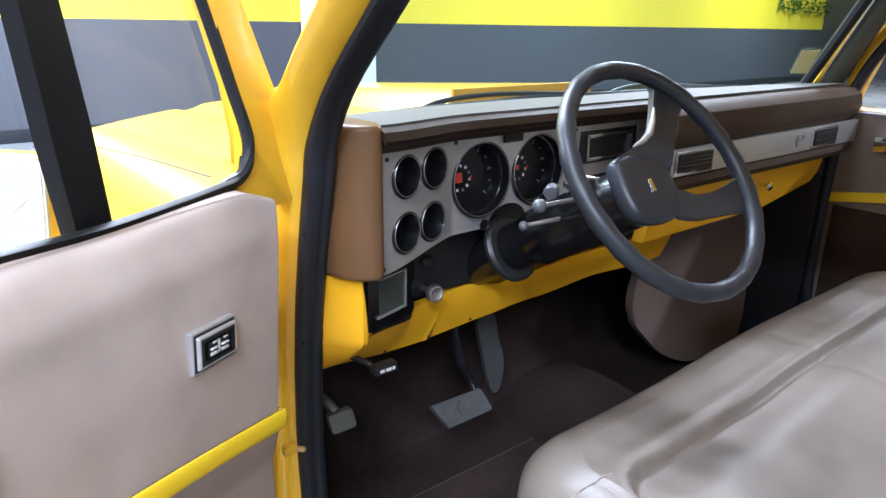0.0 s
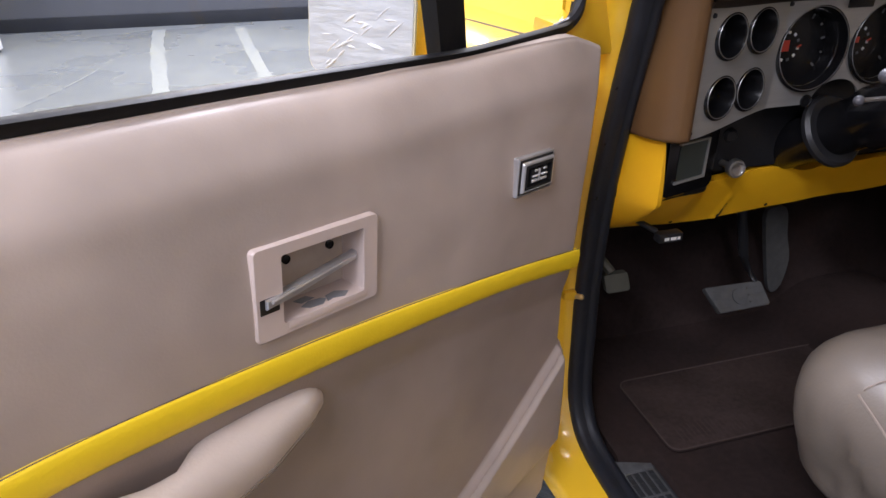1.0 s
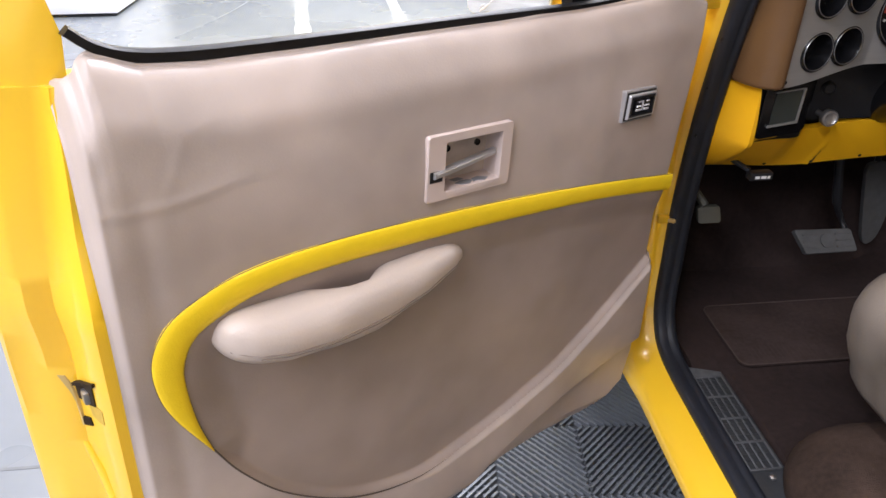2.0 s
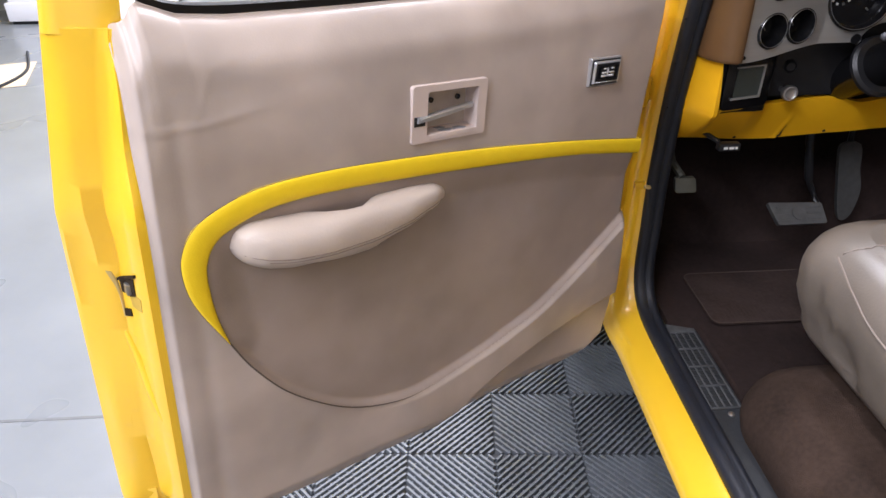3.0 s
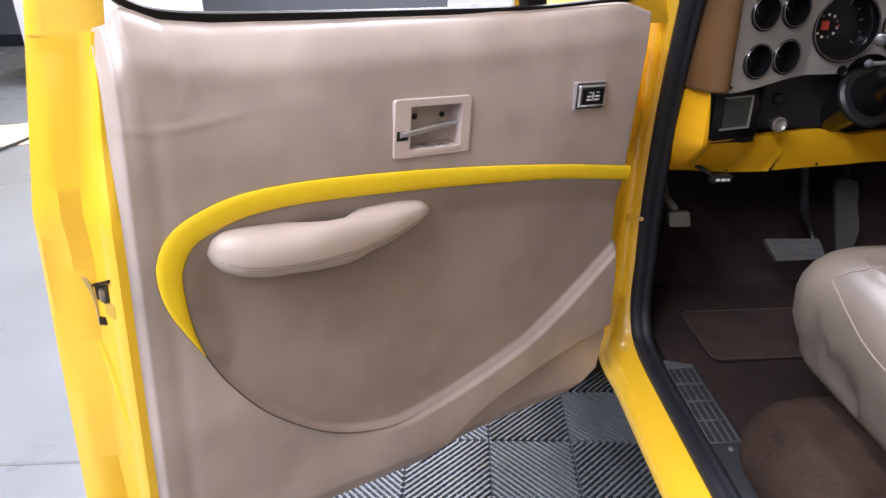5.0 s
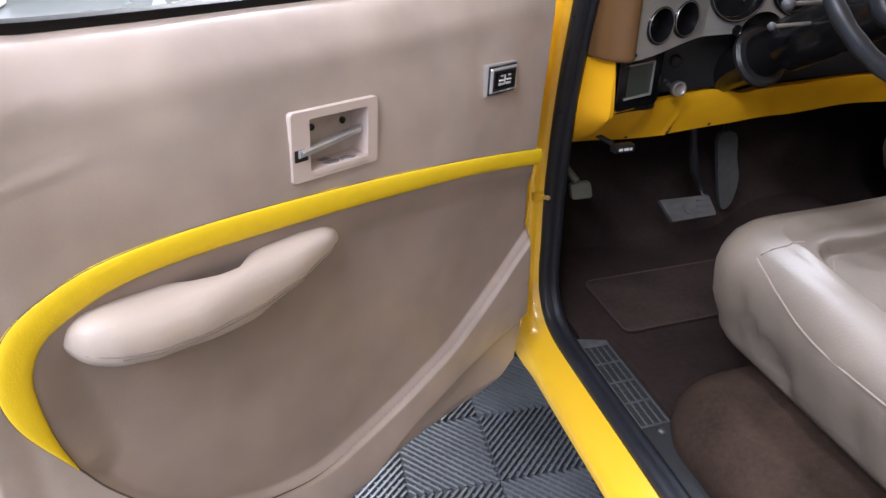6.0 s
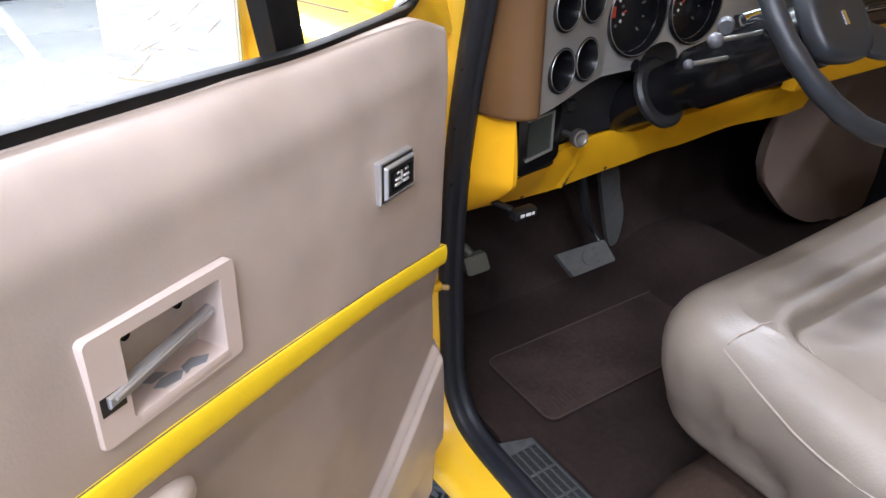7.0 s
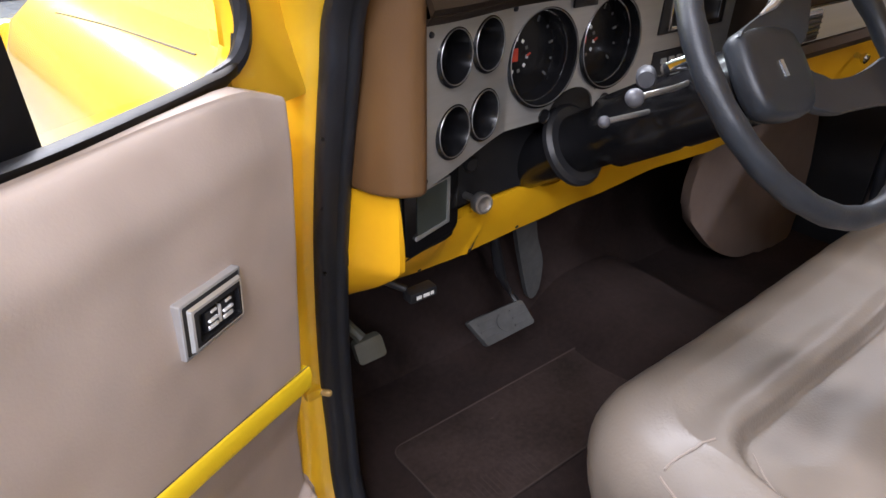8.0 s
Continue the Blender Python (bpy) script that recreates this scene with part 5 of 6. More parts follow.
def relief(u, z):
    """How far the padded trim stands off the door's plane."""
    u, z = np.asarray(u, float), np.asarray(z, float)
    k = np.exp(-np.maximum(u - 0.172, 0) / 0.10)
    top = np.interp(u, *TRIM_TOP)
    q = np.clip((z - top + 0.100) / 0.100, 0, 0.985)
    w = -(0.046 - 0.030 * k - 0.014 * sstep(0.60, 0.36, u)) * (1 - np.sqrt(1 - q * q)) - 0.012 * (1 - k) * sstep(top - 0.16, top, z)
    ins = inside(u, z, FIELD)
    dpk, dsl = to_line(u, z, PK), to_line(u, z, SL)
    w += np.where(ins, -0.010 * np.minimum(sstep(0.0, 0.010, dpk), sstep(-0.004, 0.05, dsl)), 0)
    dsu = to_line(u, z, SU)
    w += np.where(inside(u, z, np.vstack([SU, SL[::-1]])), -0.003 * np.minimum(dsu, dsl) / (dsu + dsl + 1e-9), 0)
    low = (~ins) & (z < np.interp(u, PK[::-1, 0], PK[::-1, 1]))
    w += np.where(low, 0.006 * sstep(0, 0.010, dpk) * (1 - sstep(0.045, 0.15, dpk)) * sstep(0.8, 0.5, u) , 0)
    zc = np.interp(u, CR[:, 0], CR[:, 1])
    s = (zc - z) * (u < 0.62)
    w += np.where(s > 0, -0.012 * sstep(0, 0.007, s) - 0.010 * sstep(0, 0.12, s) * sstep(0.16, 0.34, u), 0) * sstep(0.64, 0.57, u)
    w += -0.010 * sstep(0.51, 0.478, z)
    w += 0.0035 * (1 - k) * np.exp(-((z - top + 0.048) / 0.020) ** 2)
    w -= 0.0016 * np.exp(-((u - 0.984) / 0.012) ** 2) * sstep(1.15, 1.08, z)
    # drag wrinkles in the vinyl by the latch
    w += 0.0009 * np.exp(-(to_line(u, z, WRINKLE) / 0.006) ** 2) * sstep(0.86, 0.93, u)
    w += 0.0004 * np.exp(-(to_line(u, z, BOW) / 0.006) ** 2)
    return w


NU, NZ = 420, 370
us, zs = np.linspace(0, 1, NU + 1), 1 - (1 - np.linspace(0, 1, NZ + 1)) ** 1.35
gu, gz = np.meshgrid(us, zs, indexing="ij")
z_low = 0.470 + 0.052 * np.exp(-((gu * 0.843) / 0.05) ** 2) + 0.03 * sstep(0.985, 1.0, gu)
z_top = np.interp(0.178 + 0.848 * gu, *TRIM_TOP)
climb = np.clip(gz / 0.962, 0, 1)
cap = sstep(0.955, 1.0, gz)
zz = z_low + (z_top - z_low) * climb + 0.002 * cap
edge = np.interp(zz, *HINGE_EDGE)
uu = edge + (1.026 - edge) * gu
uu = uu - 0.005 * sstep(0.96, 1.0, gz) * sstep(0.9, 1.0, gu) - 0.002 * sstep(1.05, 1.19, zz) * sstep(0.88, 1.0, gu)
# draw the net onto the insert's outline, so that the two vinyls part along a clean line
ring = np.vstack([FIELD, FIELD[:1]])
near = to_line(uu, zz, ring)
for i, j in zip(*np.where((near < 0.0012) & (gu > 0.01) & (gu < 0.99) & (gz > 0.02) & (gz < 0.9))):
    d = ring[1:] - ring[:-1]
    t = np.clip(((np.array((uu[i, j], zz[i, j])) - ring[:-1]) * d).sum(1) / ((d * d).sum(1) + 1e-12), 0, 1)
    foot = ring[:-1] + t[:, None] * d
    k = np.argmin(np.hypot(foot[:, 0] - uu[i, j], foot[:, 1] - zz[i, j]))
    uu[i, j], zz[i, j] = foot[k]
ww = relief(uu, zz)
rim = np.minimum.reduce([gu * 0.84, (1 - gu) * 0.84, gz * 0.74])
ww -= (0.010 + 0.014 * sstep(0.98, 1.08, zz) * sstep(0.4, 0.6, gu)) * (1 - sstep(0, 0.011, rim))
deep = -0.034 - 0.022 * sstep(0.36, 0.62, uu)
ww = ww * (1 - cap) + np.minimum(ww, deep) * cap
waves = np.array([[noise.noise((a * 7, b * 9, 0.3)) + 0.5 * noise.noise((a * 19, b * 15, 5.3)) for a, b in zip(ra, rb)] for ra, rb in zip(uu, zz)])
ww += 0.0022 * waves
mid = lambda a: (a[:-1, :-1] + a[1:, :-1] + a[1:, 1:] + a[:-1, 1:]) / 4
in_field = inside(mid(uu), mid(zz), FIELD)
in_well = (mid(uu) > 0.568) & (mid(uu) < 0.658) & (mid(zz) > 1.032) & (mid(zz) < 1.100)


def trim_mesh(keep):
    """The faces of the padded net for which keep is true."""
    bm, seen = bmesh.new(), {}

    def vert(i, j):
        if (i, j) not in seen:
            seen[i, j] = bm.verts.new((uu[i, j], ww[i, j], zz[i, j]))
        return seen[i, j]

    for i, j in zip(*np.where(keep)):
        bm.faces.new((vert(i, j), vert(i, j + 1), vert(i + 1, j + 1), vert(i + 1, j)))
    return bm


# shell: the latch edge's section swept up the door
END_RIDGE = ((1.046, -0.030), (1.050, -0.052))
EDGE = [(0.20, -0.082), (1.000, -0.082), (1.012, -0.020), (1.022, -0.0115), (1.036, -0.012), (1.042, -0.018), (1.046, -0.030), (1.050, -0.052), (1.056, -0.065), (1.078, -0.071), (1.088, -0.086), (1.099, -0.092), (1.103, -0.100), (1.098, -0.108), (1.06, -0.118), (0.60, -0.130), (0.165, -0.124), (0.152, -0.112), (0.140, -0.070), (0.142, -0.046), (0.150, -0.038), (0.188, -0.038), (0.197, -0.046)]
sh = bmesh.new()
rings = []
for k in range(73):
    z = 0.486 + (1.188 - 0.486) * k / 72
    sl = -0.115 * max(z - 0.985, 0) - 0.06 * sstep(0.54, 0.46, z)
    bul = 0.012 * math.sin((z - 0.46) / 0.77 * math.pi) - 0.012
    crease = 0.005 * math.exp(-((z - 1.09) / 0.09) ** 2) - 0.004 * math.exp(-((z - 0.93) / 0.05) ** 2) + 0.006 * math.exp(-((z - 0.70) / 0.09) ** 2)
    fold = 0.0013 * math.sin((z - 0.5) * 15) if 0.56 < z < 1.17 else 0
    rings.append([Vector((u + (crease if 1.055 < u < 1.092 and w > -0.09 else -0.4 * crease if u > 1.092 and w > -0.097 else 0) + (float(sl) if u > 1.04 else float(sl) * 0.6 if u > 1.0 else 0) * (1 if u > 0.9 else 0), w - (0.014 * float(sstep(0.98, 1.08, z)) if u > 1.015 and w > -0.019 else 0) - (0.017 if (u, w) == END_RIDGE[0] else 0.010 if (u, w) == END_RIDGE[1] else 0) * float(sstep(0.92, 1.17, z)) + (fold if 1.07 < u < 1.09 else -0.5 * fold if 1.05 < u <= 1.07 else 0) - (bul if w < -0.085 else 0) + (0.016 * float(sstep(0.60, 0.46, z)) if w < -0.085 else 0) - (0.011 * float(sstep(0.98, 1.08, z)) + 0.038 * (1 - math.sqrt(1 - min(max((z - 1.095) / 0.10, 0), 0.99) ** 2)) if w > -0.05 and u > 0.9 else 0.045 * float(sstep(0.68, 0.56, z)) if w > -0.05 and u < 0.2 else 0), max(z, 0.545) if u < 0.199 else z)) for u, w in EDGE])
    for q in rings[-1][3:7]:
        q.y = max(q.y, -0.056)
add_rings(sh, rings)
door = part("driver_door", sh, YELLOW, truck, "open yellow driver door with a tan padded trim panel", m=DOOR)
part("trim_panel", trim_mesh(~in_field & ~in_well), TAN, door, "padded tan vinyl trim panel", smooth=60)
part("trim_insert", trim_mesh(in_field & ~in_well), TAN_INSERT, door, "sewn-in insert of darker tan vinyl", smooth=60)

# yellow stripe lying in the padding
st = bmesh.new()
cols = []
for k in range(len(SU)):
    row = []
    for t, h in ((0.0, -0.008), (0.0, 0.0014), (0.08, 0.0026), (0.30, 0.0036), (0.70, 0.0036), (0.92, 0.0026), (1.0, 0.0014), (1.0, -0.010)):
        u, z = SU[k] * (1 - t) + SL[k] * t
        row.append(st.verts.new((u, 0.0010 + (h * 1.25 if k > 1 else h - 0.004) - 0.0010 * t, z + 0.0005 * t)))
    cols.append(row)
for p, q in zip(cols, cols[1:]):
    for i in range(7):
        st.faces.new((p[i], p[i + 1], q[i + 1], q[i]))
part("stripe", st, YELLOW_TRIM, door, "bright yellow vinyl stripe", smooth=60)
for line, dip in ((SU, 0.0), (SL, 1.0)):
    part("stripe_seam", tube([(u, 0.0016 - 0.0010 * dip, z + 0.0005 * dip) for u, z in line], 0.0007, 5), SEAM, door, "dark groove beside the stripe")
wp = relief(PK[:, 0], PK[:, 1])
part("seam", tube([(u, 0.0008 + 0.5 * float(w), z) for (u, z), w in zip(PK, wp) if u > 0.60], [0.00115 * min(1, max(0.1, (u - 0.60) / 0.14)) for u, z in PK if u > 0.60], 6), SEAM, door, "dark seam round the lower field")

# armrest
def arm_section(t):
    u = 0.615 + 0.323 * t
    top = np.interp(u, [0.615, 0.617, 0.622, 0.632, 0.645, 0.673, 0.728, 0.767, 0.842, 0.898, 0.918, 0.929, 0.935, 0.938], [0.945, 0.949, 0.954, 0.960, 0.964, 0.966, 0.965, 0.963, 0.963, 0.966, 0.965, 0.960, 0.953, 0.942])
    bot = np.interp(u, [0.615, 0.617, 0.622, 0.640, 0.695, 0.752, 0.823, 0.872, 0.900, 0.918, 0.929, 0.935, 0.938], [0.941, 0.938, 0.935, 0.927, 0.911, 0.901, 0.900, 0.901, 0.905, 0.911, 0.918, 0.926, 0.934])
    dep = np.interp(u, [0.615, 0.622, 0.640, 0.695, 0.752, 0.823, 0.872, 0.905, 0.925, 0.934, 0.938], [-0.008, 0.003, 0.014, 0.030, 0.038, 0.045, 0.042, 0.034, 0.022, 0.010, -0.002])
    back = np.interp(u, [0.615, 0.725, 0.745, 0.765, 0.790, 0.815, 0.840, 0.938], [-0.030, -0.030, -0.012, 0.004, 0.002, -0.010, -0.030, -0.030])
    return u, float(top), float(bot), float(dep), float(back)


ar = bmesh.new()
rings = []
for k in range(41):
    t = 0.5 - 0.5 * math.cos(math.pi * k / 40)
    u, top, bot, dep, back = arm_section(t)
    c, h, dw, cw = (top + bot) / 2, (top - bot) / 2, (dep - back) / 2, (dep + back) / 2
    ring = []
    for j in range(24):
        a = 2 * math.pi * j / 24
        ca, sa = math.cos(a), math.sin(a)
        ring.append(Vector((u, cw + dw * math.copysign(abs(ca) ** 0.85, ca), c + h * math.copysign(abs(sa) ** 0.85, sa))))
    rings.append(ring)
add_rings(ar, rings)
part("armrest", ar, TAN_ARM, door, "light tan padded armrest pull", smooth=70)
ln = []
for k in range(25):
    u, top, bot, dep, back = arm_section(0.05 + 0.92 * k / 24)
    c, h, dw, cw = (top + bot) / 2, (top - bot) / 2, (dep - back) / 2, (dep + back) / 2
    a = radians(-14)
    ln.append((u, cw + dw * abs(math.cos(a)) ** 0.85 + 0.0003, c - h * abs(math.sin(a)) ** 0.85))
part("armrest_seam", tube(ln, 0.0006, 6), SEAM_TAN, door, "stitched armrest seam")
part("armrest_seam", tube([(u, w - 0.0006, z - 0.0042) for u, w, z in ln[2:-2]], 0.0005, 6), SEAM_TAN, door, "second row of stitches")

# inside handle in its bezel
def frame_ring(u0, u1, z0, z1, i0, i1, j0, j1, w0, w1, bevel):
    bm = bmesh.new()
    out = [(u0 + (u1 - u0) / 2 + a, z0 + (z1 - z0) / 2 + b) for a, b in rounded(u1 - u0, z1 - z0, 0.0045, 4)]
    inn = [(i0 + (i1 - i0) / 2 + a, j0 + (j1 - j0) / 2 + b) for a, b in rounded(i1 - i0, j1 - j0, 0.002, 4)]
    mid = [(o[0] * 0.95 + i[0] * 0.05, o[1] * 0.95 + i[1] * 0.05) for o, i in zip(out, inn)]
    rows = [[Vector((u, w, z)) for u, z in line] for line, w in ((out, w0), (out, w1 - bevel), (mid, w1), (inn, w1), (inn, w0 - 0.022))]
    add_rings(bm, rings=rows, caps=False)
    return bm


bz = part("handle_bezel", frame_ring(0.558, 0.6845, 1.0275, 1.1068, 0.574, 0.659, 1.038, 1.097, -0.004, 0.0034, 0.0014), TAN_PLASTIC, door, "pinkish tan plastic handle bezel")
part("handle_well", box(0.566, 0.662, -0.032, -0.026, 1.030, 1.10, bevel=0.002), mat("worn_tan_plastic", (0.42, 0.36, 0.31), 0.6, var=0.25, scale=30, stain=0.2, bump=0.2, bscale=120), door, "worn tan well behind the handle")
for u, z in ((0.635, 1.077), (0.589, 1.077)):
    part("well_hole", lathe([(0.0, 0.0), (0.0036, 0.0), (0.004, 0.001), (0.004, -0.003), (0, -0.003)], 14, aim((u, -0.0245, z), (0, 1, 0))), GAUGE, door, "dark screw hole")
bm = add_prism(bmesh.new(), [(0.676, 1.0570), (0.676, 1.0650), (0.655, 1.0658), (0.572, 1.0725), (0.569, 1.072), (0.569, 1.0660), (0.572, 1.065), (0.655, 1.0580)], lambda a, b, d: (a, d - (0.68 - a) * 0.13, b), 0.000, 0.0075, bevel=0.001, seg=1)
add_prism(bm, [(0.672, 1.0615), (0.672, 1.0640), (0.576, 1.0712), (0.576, 1.0690)], lambda a, b, d: (a, d - (0.68 - a) * 0.13, b), 0.007, 0.0100, bevel=0.0008, seg=1)
part("handle_lever", bm, BRIGHT_STEEL, door, "bright metal door handle lever")
part("lever_slot", box(0.6625, 0.6805, -0.004, 0.0040, 1.0520, 1.0655, bevel=0.0008), BLACK, door, "dark slot at the lever's pivot")
part("well_floor", box(0.571, 0.655, -0.028, 0.004, 1.030, 1.0385, bevel=0.002), TAN_PLASTIC, door, "pale chipped well floor")
for pts in ([(0.586, -0.004), (0.594, 0.001), (0.604, -0.003), (0.611, -0.001), (0.607, -0.010), (0.596, -0.012)], [(0.609, -0.006), (0.617, 0.000), (0.629, -0.002), (0.634, -0.008), (0.624, -0.012), (0.613, -0.010)], [(0.616, -0.014), (0.630, -0.013), (0.633, -0.020), (0.620, -0.021)]):
    part("worn_patch", add_prism(bmesh.new(), pts, lambda a, b, d: (a, b, d), 1.0383, 1.0391), GREY_METAL, door, smooth=0)
# window switch: stepped frame round four bright keys
def stepped(rows):
    bm = bmesh.new()
    rings = []
    for inset, w in rows:
        rings.append([Vector((0.3190 + a, w, 1.0930 + b)) for a, b in rounded(0.0685 - 2 * inset, 0.0440 - 2 * inset, 0.0012, 2)])
    return add_rings(bm, rings, caps=False)


part("switch_plate", stepped([(0, -0.004), (0, 0.0034), (0.0004, 0.0042), (0.0020, 0.0046), (0.0022, 0.0040)]), BRIGHT_STEEL, door, "bright metal window switch plate", smooth=20)
part("switch_step", stepped([(0.0021, 0.0041), (0.0046, 0.0058)]), BLACK, door, "black sloping frame", smooth=20)
part("switch_edge", stepped([(0.0045, 0.0056), (0.0058, 0.0088), (0.0074, 0.0094), (0.0080, 0.0088)]), BRIGHT_STEEL, door, "bright inner edge", smooth=20)
part("switch_well", stepped([(0.0079, 0.0090), (0.0112, 0.0098), (0.0118, 0.0050), (0.0200, 0.0044), (0.0222, 0.0044)]), BLACK, door, smooth=20)
for a in (0.3095, 0.3265):
    part("switch_key", box(a - 0.0072, a + 0.0072, 0.0040, 0.0085, 1.0848, 1.1012, bevel=0.0014), BLACK, door, "dark rocker key with bright lips")
    for z0, z1, w1 in ((1.0918, 1.0942, 0.0106), (1.0858, 1.0894, 0.0098), (1.0976, 1.1002, 0.0094)):
        part("key_lip", box(a - 0.0056, a + 0.0056 - (0.004 if z0 > 1.095 else 0.0), 0.0060, w1, z0, z1, bevel=0.0008, seg=1), KEY_CHROME, door, "bright lip")
part("key_bridge", box(0.3164, 0.3196, 0.0040, 0.0092, 1.0860, 1.1000, bevel=0.001), KEY_CHROME, door, "bright bar between the keys")

# belt channel, window frame and glass
belt = smooth_line([(0.176, -0.048, 1.264), (0.187, -0.044, 1.249), (0.215, -0.037, 1.2405), (0.245, -0.035, 1.2375), (0.30, -0.034, 1.232), (0.40, -0.035, 1.223), (0.50, -0.043, 1.2175), (0.62, -0.05, 1.2125), (0.80, -0.05, 1.207), (0.90, -0.05, 1.205), (0.955, -0.05, 1.208), (0.984, -0.05, 1.217), (1.002, -0.052, 1.231)], 6)
bm = bmesh.new()
rings = []
for i, q in enumerate(belt):
    t = (belt[min(i + 1, len(belt) - 1)] - belt[max(i - 1, 0)]).normalized()
    nor = Vector((-t.z, 0, t.x))
    h = 0.0030 + 0.0015 * step(0.40, 0.55, q.x) * min(1, (len(belt) - i) / 8)
    rings.append([q + Vector((0, dw, 0)) + nor * dn for dw, dn in ((-0.002, -0.005), (-0.001, h * 0.6), (-0.004, h), (-0.013, h), (-0.017, -0.02 + 0.014 * step(0.94, 0.99, q.x)))])
add_rings(bm, rings)
part("belt_seal", bm, DARK_RUBBER, door, "black rubber window channel")
fr = bmesh.new()
dpt = lambda a, b, d: (a, d - (b - 1.22) * 0.10, b)
add_prism(fr, [(0.085, 1.20), (0.086, 1.27), (0.104, 1.327), (0.163, 1.445), (0.294, 1.70), (0.325, 1.70), (0.222, 1.44), (0.190, 1.345), (0.175, 1.287), (0.178, 1.253), (0.205, 1.238), (0.205, 1.20)], dpt, -0.066, -0.044, bevel=0.006)
add_prism(fr, [(0.30, 1.70), (0.36, 1.735), (0.98, 1.735), (1.04, 1.70), (1.03, 1.672), (0.97, 1.69), (0.38, 1.69), (0.34, 1.665)], dpt, -0.105, -0.045, bevel=0.006)
rings = []
for k in range(13):
    z = 1.182 + 0.518 * k / 12
    dz = -0.115 * (z - 0.985)
    lo = 1.0 + 0.018 * math.exp(-((z - 1.30) / 0.06) ** 2) - 0.05 * max(z - 1.30, 0)
    rings.append([Vector((max(u + dz, lo), w - 0.06 * (z - 1.196) + (0.0105 if w < -0.085 else 0), z)) for u, w in ((1.03, -0.066), (1.060, -0.066), (1.072, -0.074), (1.088, -0.086), (1.099, -0.092), (1.103, -0.100), (1.098, -0.108), (1.03, -0.110))])
add_rings(fr, rings)
part("window_frame", fr, YELLOW, door, "yellow window frame")
vent = smooth_line([(0.385, -0.056, 1.218), (0.30, -0.053, 1.227), (0.222, -0.050, 1.236), (0.188, -0.048, 1.250), (0.178, -0.050, 1.287), (0.191, -0.061, 1.345), (0.222, -0.074, 1.44), (0.268, -0.088, 1.56), (0.315, -0.10, 1.675)], 6)
part("vent_seal", tube(vent, [0.0045] * 12 + [0.0075] * (len(vent) - 12), 8), RUBBER, door, "black vent window seal")
dv = bmesh.new()
add_prism(dv, [(0.372, 1.208), (0.414, 1.206), (0.424, 1.30), (0.437, 1.45), (0.455, 1.69), (0.418, 1.69), (0.399, 1.45), (0.381, 1.30)], dpt, -0.080, -0.058, bevel=0.006)
part("vent_divider", dv, DARK_RUBBER, door, "black vent window divider bar")
g = bmesh.new()
g.faces.new([g.verts.new(dpt(a, b, -0.075)) for a, b in ((0.43, 1.21), (1.01, 1.21), (0.985, 1.69), (0.445, 1.69))])
part("window_glass", g, GLASS, door, smooth=0).visible_shadow = False
g = bmesh.new()
g.faces.new([g.verts.new(dpt(a, b, -0.072)) for a, b in ((0.17, 1.235), (0.385, 1.225), (0.40, 1.68), (0.32, 1.68), (0.20, 1.36))])
part("vent_glass", g, VENT_GLASS, door, smooth=0).visible_shadow = False

# latch and pressings in the door's end
END_W = [-0.100, -0.092, -0.086, -0.074, -0.066, -0.052, -0.030, -0.018]
END_U = [1.103, 1.099, 1.088, 1.079, 1.058, 1.050, 1.046, 1.042]


def on_end(w, z, d=0.0):
    """A place on the door's latch side, d metres proud of it."""
    u = float(np.interp(w, END_W, END_U))
    return (u - 0.115 * max(z - 0.985, 0) + d, w + 0.3 * d, z)


def end_patch(pts, d0=-0.003, d1=0.0012, n=3):
    line = []
    for (a, b), (c, e) in zip(pts, pts[1:] + pts[:1]):
        line += [(a + (c - a) * k / n, b + (e - b) * k / n) for k in range(n)]
    return add_prism(bmesh.new(), line, lambda a, b, d: on_end(a, b, d), d0, d1)


# Opening and slot are flat patches, their dark depth put into the colour.
part("latch_recess", end_patch([(-0.0615, 0.898), (-0.030, 0.911), (-0.031, 0.887), (-0.047, 0.880), (-0.060, 0.882)]), LATCH, door, "black latch opening", smooth=0)
part("latch_slot", end_patch([(-0.0615, 0.857), (-0.053, 0.859), (-0.0515, 0.849), (-0.0625, 0.846)]), LATCH, door, "black slot below the latch", smooth=0)
part("latch_plate", end_patch([(-0.0695, 0.910), (-0.0675, 0.908), (-0.0640, 0.880), (-0.0620, 0.846), (-0.0640, 0.844), (-0.0655, 0.878)], -0.002, 0.0012), BRASS, door, "worn brassy latch edge", smooth=0)
part("latch_edge", end_patch([(-0.0625, 0.9015), (-0.024, 0.9195), (-0.024, 0.9155), (-0.0625, 0.8975)], -0.002, 0.003), LATCH, door, smooth=0)
part("latch_claw", box(1.044, 1.0545, -0.052, -0.040, 0.884, 0.899, bevel=0.003), STEEL, door, "steel latch claw")
part("latch_stain", end_patch([(-0.030, 0.888), (-0.022, 0.886), (-0.023, 0.868), (-0.046, 0.866), (-0.050, 0.880)], -0.002, 0.0006), mat("rubbed_paint", (0.50, 0.33, 0.05), 0.6, var=0.3, scale=80), door, "paint rubbed dull by the striker", smooth=0)
part("end_plug", lathe([(0.010, 0), (0.009, 0.0025), (0.0, 0.0035)], 18, aim(on_end(-0.080, 0.61), (0.75, 0.66, 0))), YELLOW, door)
part("drain_flap", end_patch([(-0.085, 0.520), (-0.066, 0.522), (-0.066, 0.548), (-0.085, 0.550)], -0.002, 0.003), YELLOW, door)
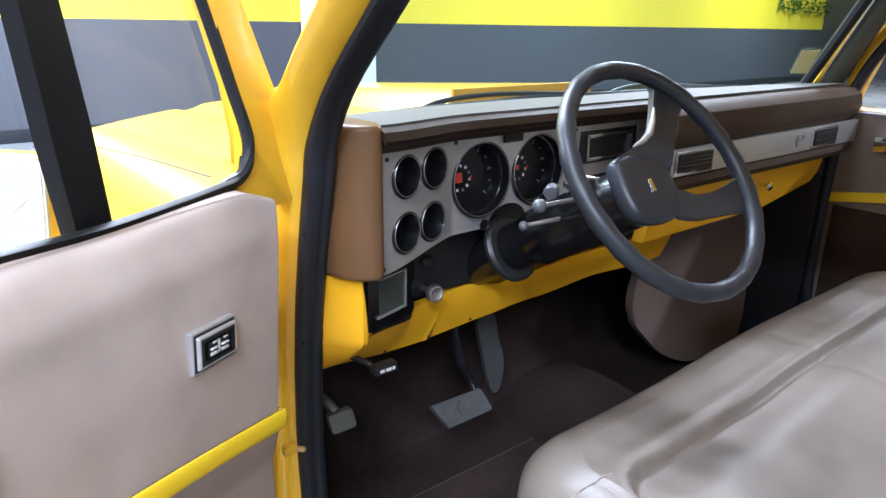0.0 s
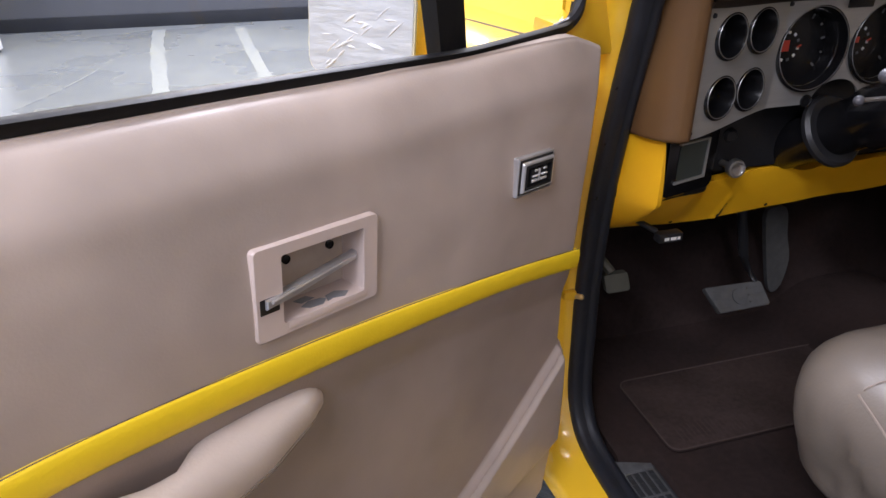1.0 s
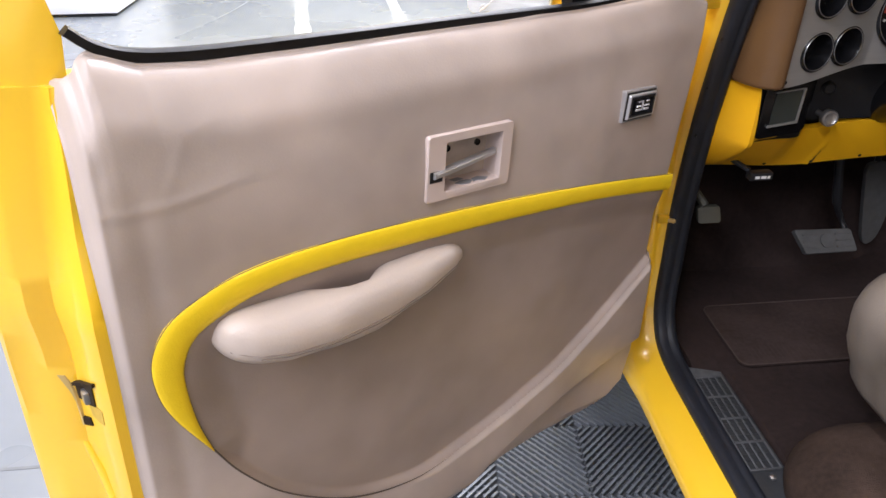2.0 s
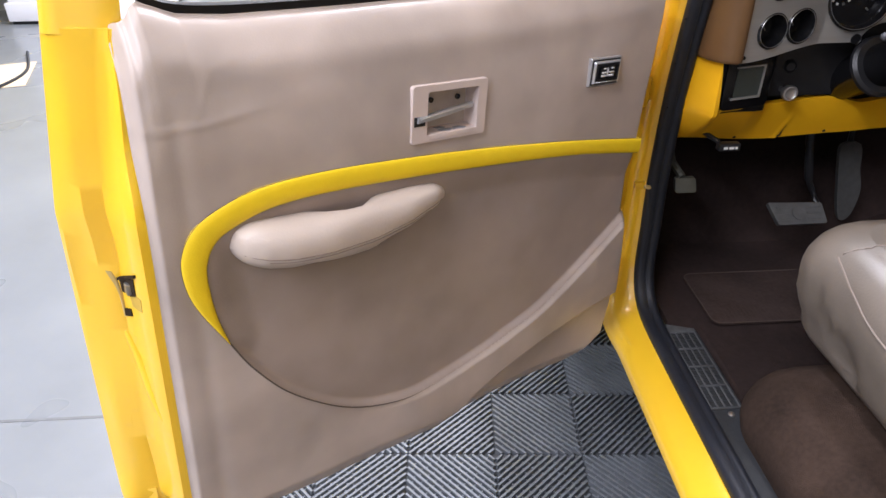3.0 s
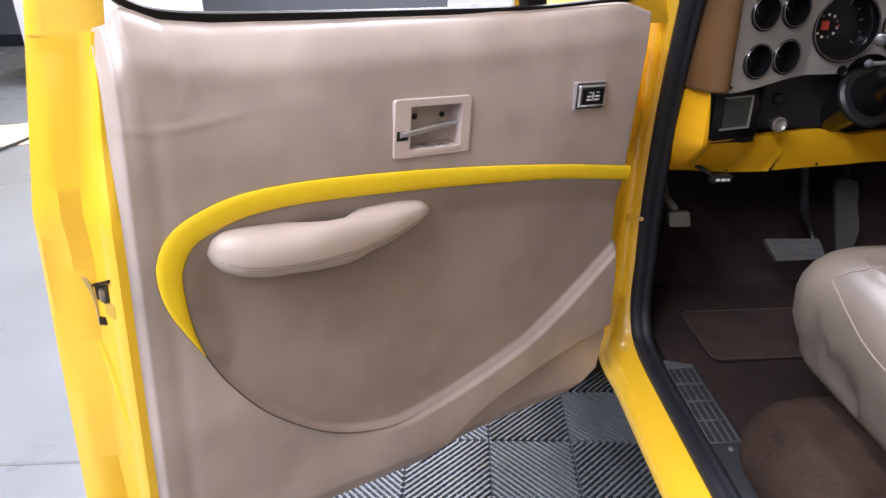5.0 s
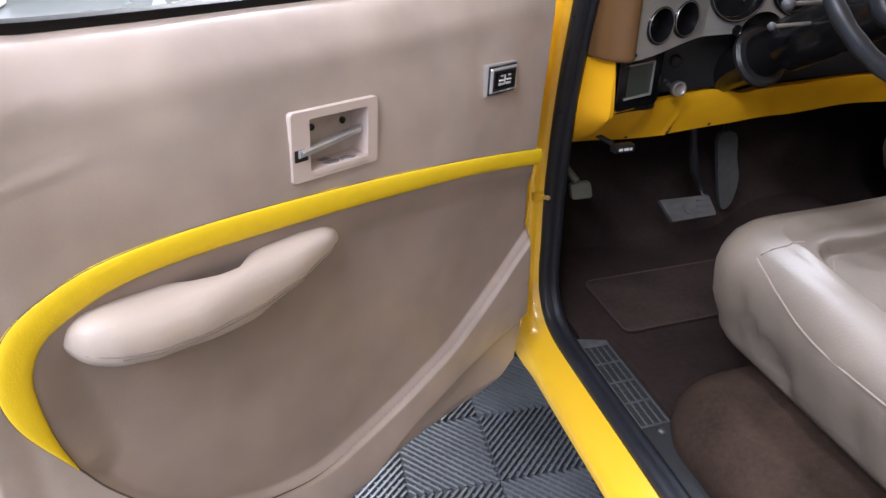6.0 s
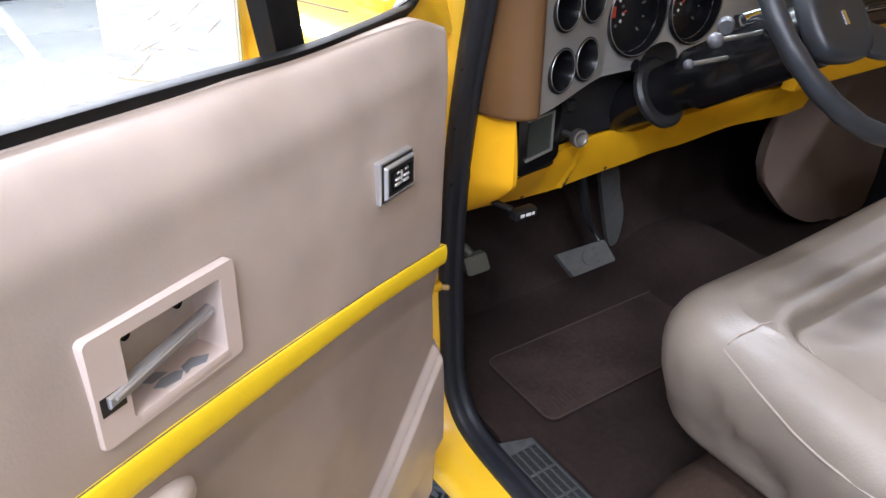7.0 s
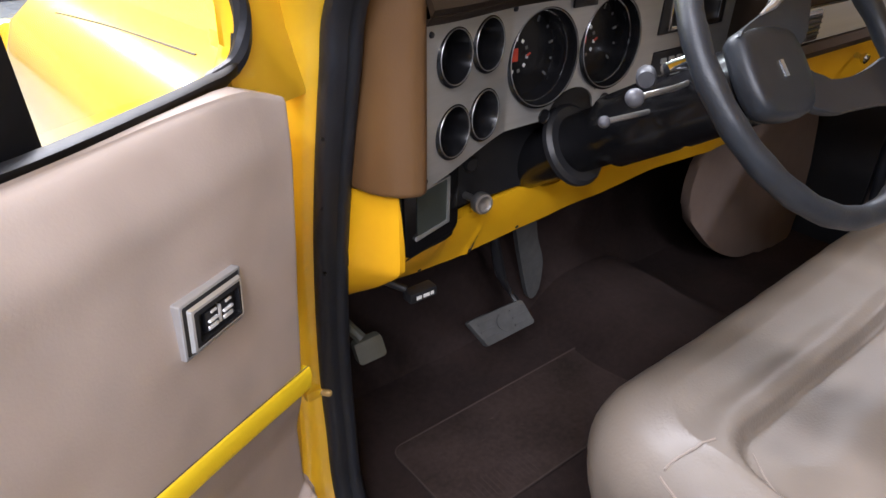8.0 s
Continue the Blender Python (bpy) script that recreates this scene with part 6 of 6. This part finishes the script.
part("flap_edge", end_patch([(-0.0865, 0.519), (-0.0855, 0.519), (-0.0855, 0.551), (-0.0865, 0.551)], -0.002, 0.0014), SEAM, door, smooth=0)
# creases pressed into the latch side
for pts, r in (([(-0.068, 0.826), (-0.061, 0.795), (-0.051, 0.762), (-0.036, 0.724), (-0.020, 0.690)], 0.0085), ([(-0.0715, 0.745), (-0.0720, 0.70), (-0.0725, 0.65), (-0.0725, 0.60)], 0.0048)):
    fine = smooth_line([on_end(w, z, -0.35 * r) for w, z in pts], 6)
    n = len(fine) - 1
    part("pressed_crease", tube(fine, [r * (0.15 + 0.85 * math.sin(math.pi * k / n) ** 0.6) for k in range(n + 1)], 10), YELLOW, door)
part("hinge", box(0.07, 0.15, -0.115, -0.085, 0.60, 0.66, bevel=0.008), YELLOW, door, "yellow painted door hinge")
part("hinge", box(0.07, 0.15, -0.115, -0.085, 0.98, 1.04, bevel=0.008), YELLOW, door, "yellow painted door hinge")

# outside mirror
mm = aim((0.409, -0.185, 1.2285), (0.97, 0.23, 0.03))
part("mirror_housing", add_prism(bmesh.new(), rounded(0.142, 0.101, 0.017), lambda a, b, d: mm @ Vector((a, b, d)), -0.05, -0.003, bevel=0.012, seg=3), YELLOW, door, "yellow mirror housing")
part("mirror_rim", add_prism(bmesh.new(), rounded(0.141, 0.100, 0.017), lambda a, b, d: mm @ Vector((a, b, d)), -0.003, 0.0005, bevel=0.001), mat("pale_mirror_rim", (0.7, 0.66, 0.5), 0.4), door, "pale mirror rim")
part("mirror_glass", add_prism(bmesh.new(), rounded(0.137, 0.096, 0.015), lambda a, b, d: mm @ Vector((a, b, d)), 0.0007, 0.002), MIRROR, door, "outside mirror glass, bright reflections painted in")
# White tubes on the glass stand in for streaks of reflected light.
rng = random.Random(11)
for k in range(22):
    t = rng.random()
    a, b = -0.055 + 0.10 * t + rng.uniform(-0.02, 0.02), -0.036 + 0.062 * t + rng.uniform(-0.022, 0.022)
    ang, n = (rng.uniform(0.45, 0.75) if k % 3 else rng.uniform(-0.25, 0.1)), rng.uniform(0.008, 0.03)
    dx, dy = math.cos(ang) * n, math.sin(ang) * n
    if abs(a + dx) < 0.064 and abs(b + dy) < 0.043 and abs(a) < 0.064:
        part("reflection_streak", tube([mm @ Vector((a, b, 0.0018)), mm @ Vector((a + 0.5 * dx, b + 0.55 * dy, 0.0024)), mm @ Vector((a + dx, b + dy, 0.0018))], [0.0005, rng.uniform(0.0008, 0.002), 0.0004], 6), WHITE, door, "white streak standing in for a reflection")
part("mirror_arm", tube([(0.395, -0.19, 1.205), (0.38, -0.16, 1.17), (0.375, -0.12, 1.15)], 0.012, 10), YELLOW, door)
# ---------------------------------------------------------------- ribbed floor tiles under the truck
TURN_T = -4.0
CELL = 0.235
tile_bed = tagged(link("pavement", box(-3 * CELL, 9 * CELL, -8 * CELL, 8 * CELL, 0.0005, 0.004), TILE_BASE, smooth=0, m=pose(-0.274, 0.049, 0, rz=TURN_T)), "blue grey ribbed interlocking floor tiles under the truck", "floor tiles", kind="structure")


def rib_mesh(flip):
    """A quarter tile: diagonal ribs with short bridges, clipped to a square."""
    bm = bmesh.new()
    n, half = 11, CELL / 2 - 0.002
    pitch = CELL * 2 / 22.0
    for k in range(-n, n + 1):
        c = k * CELL / n
        # a rib along the line a + b = c
        lim = half - abs(c) / 2
        if lim < 0.006:
            continue
        s = c / 2
        a0, a1 = s - lim, s + lim
        w = 0.0043
        x0, y0, x1, y1 = a0, c - a0, a1, c - a1
        if flip:
            x0, x1 = -x0, -x1
        d = Vector((x1 - x0, y1 - y0, 0)).normalized()
        o = Vector((-d.y, d.x, 0)) * w
        p, q = Vector((x0, y0, 0)), Vector((x1, y1, 0))
        base = [p - o, q - o, q + o, p + o]
        top = [p - o * 0.7 + d * 0.001, q - o * 0.7 - d * 0.001, q + o * 0.7 - d * 0.001, p + o * 0.7 + d * 0.001]
        lo = [bm.verts.new(v + Vector((0, 0, 0.004))) for v in base]
        hi = [bm.verts.new(v + Vector((0, 0, 0.0165))) for v in top]
        bm.faces.new(hi)
        for i in range(4):
            bm.faces.new((lo[i], lo[(i + 1) % 4], hi[(i + 1) % 4], hi[i]))
        # bridges to the next rib
        L = (q - p).length
        m = int(L / 0.026)
        for j in range(m):
            b = p + d * (0.013 + 0.026 * j + (0.006 if k % 2 else 0))
            if (b - p).length > L - 0.004:
                continue
            e = Vector((-d.y, d.x, 0)) * (pitch * 0.72)
            if flip:
                e = -e
            r = [b - d * 0.0018, b + d * 0.0018, b + d * 0.0018 + e, b - d * 0.0018 + e]
            if max(abs(r[2].x), abs(r[2].y)) > half:
                continue
            bm.faces.new([bm.verts.new(v + Vector((0, 0, 0.0115))) for v in r])
    me = bpy.data.meshes.new("floor_tile")
    bmesh.ops.recalc_face_normals(bm, faces=bm.faces)
    bm.to_mesh(me)
    bm.free()
    me.materials.append(TILE)
    return me


RIBS = (rib_mesh(False), rib_mesh(True))
for i in range(-3, 9):
    for j in range(-8, 8):
        ob = new("floor_tile", RIBS[(i + j) % 2])
        ob.parent = tile_bed
        ob.location = ((i + 0.5) * CELL, (j + 0.5) * CELL, 0)
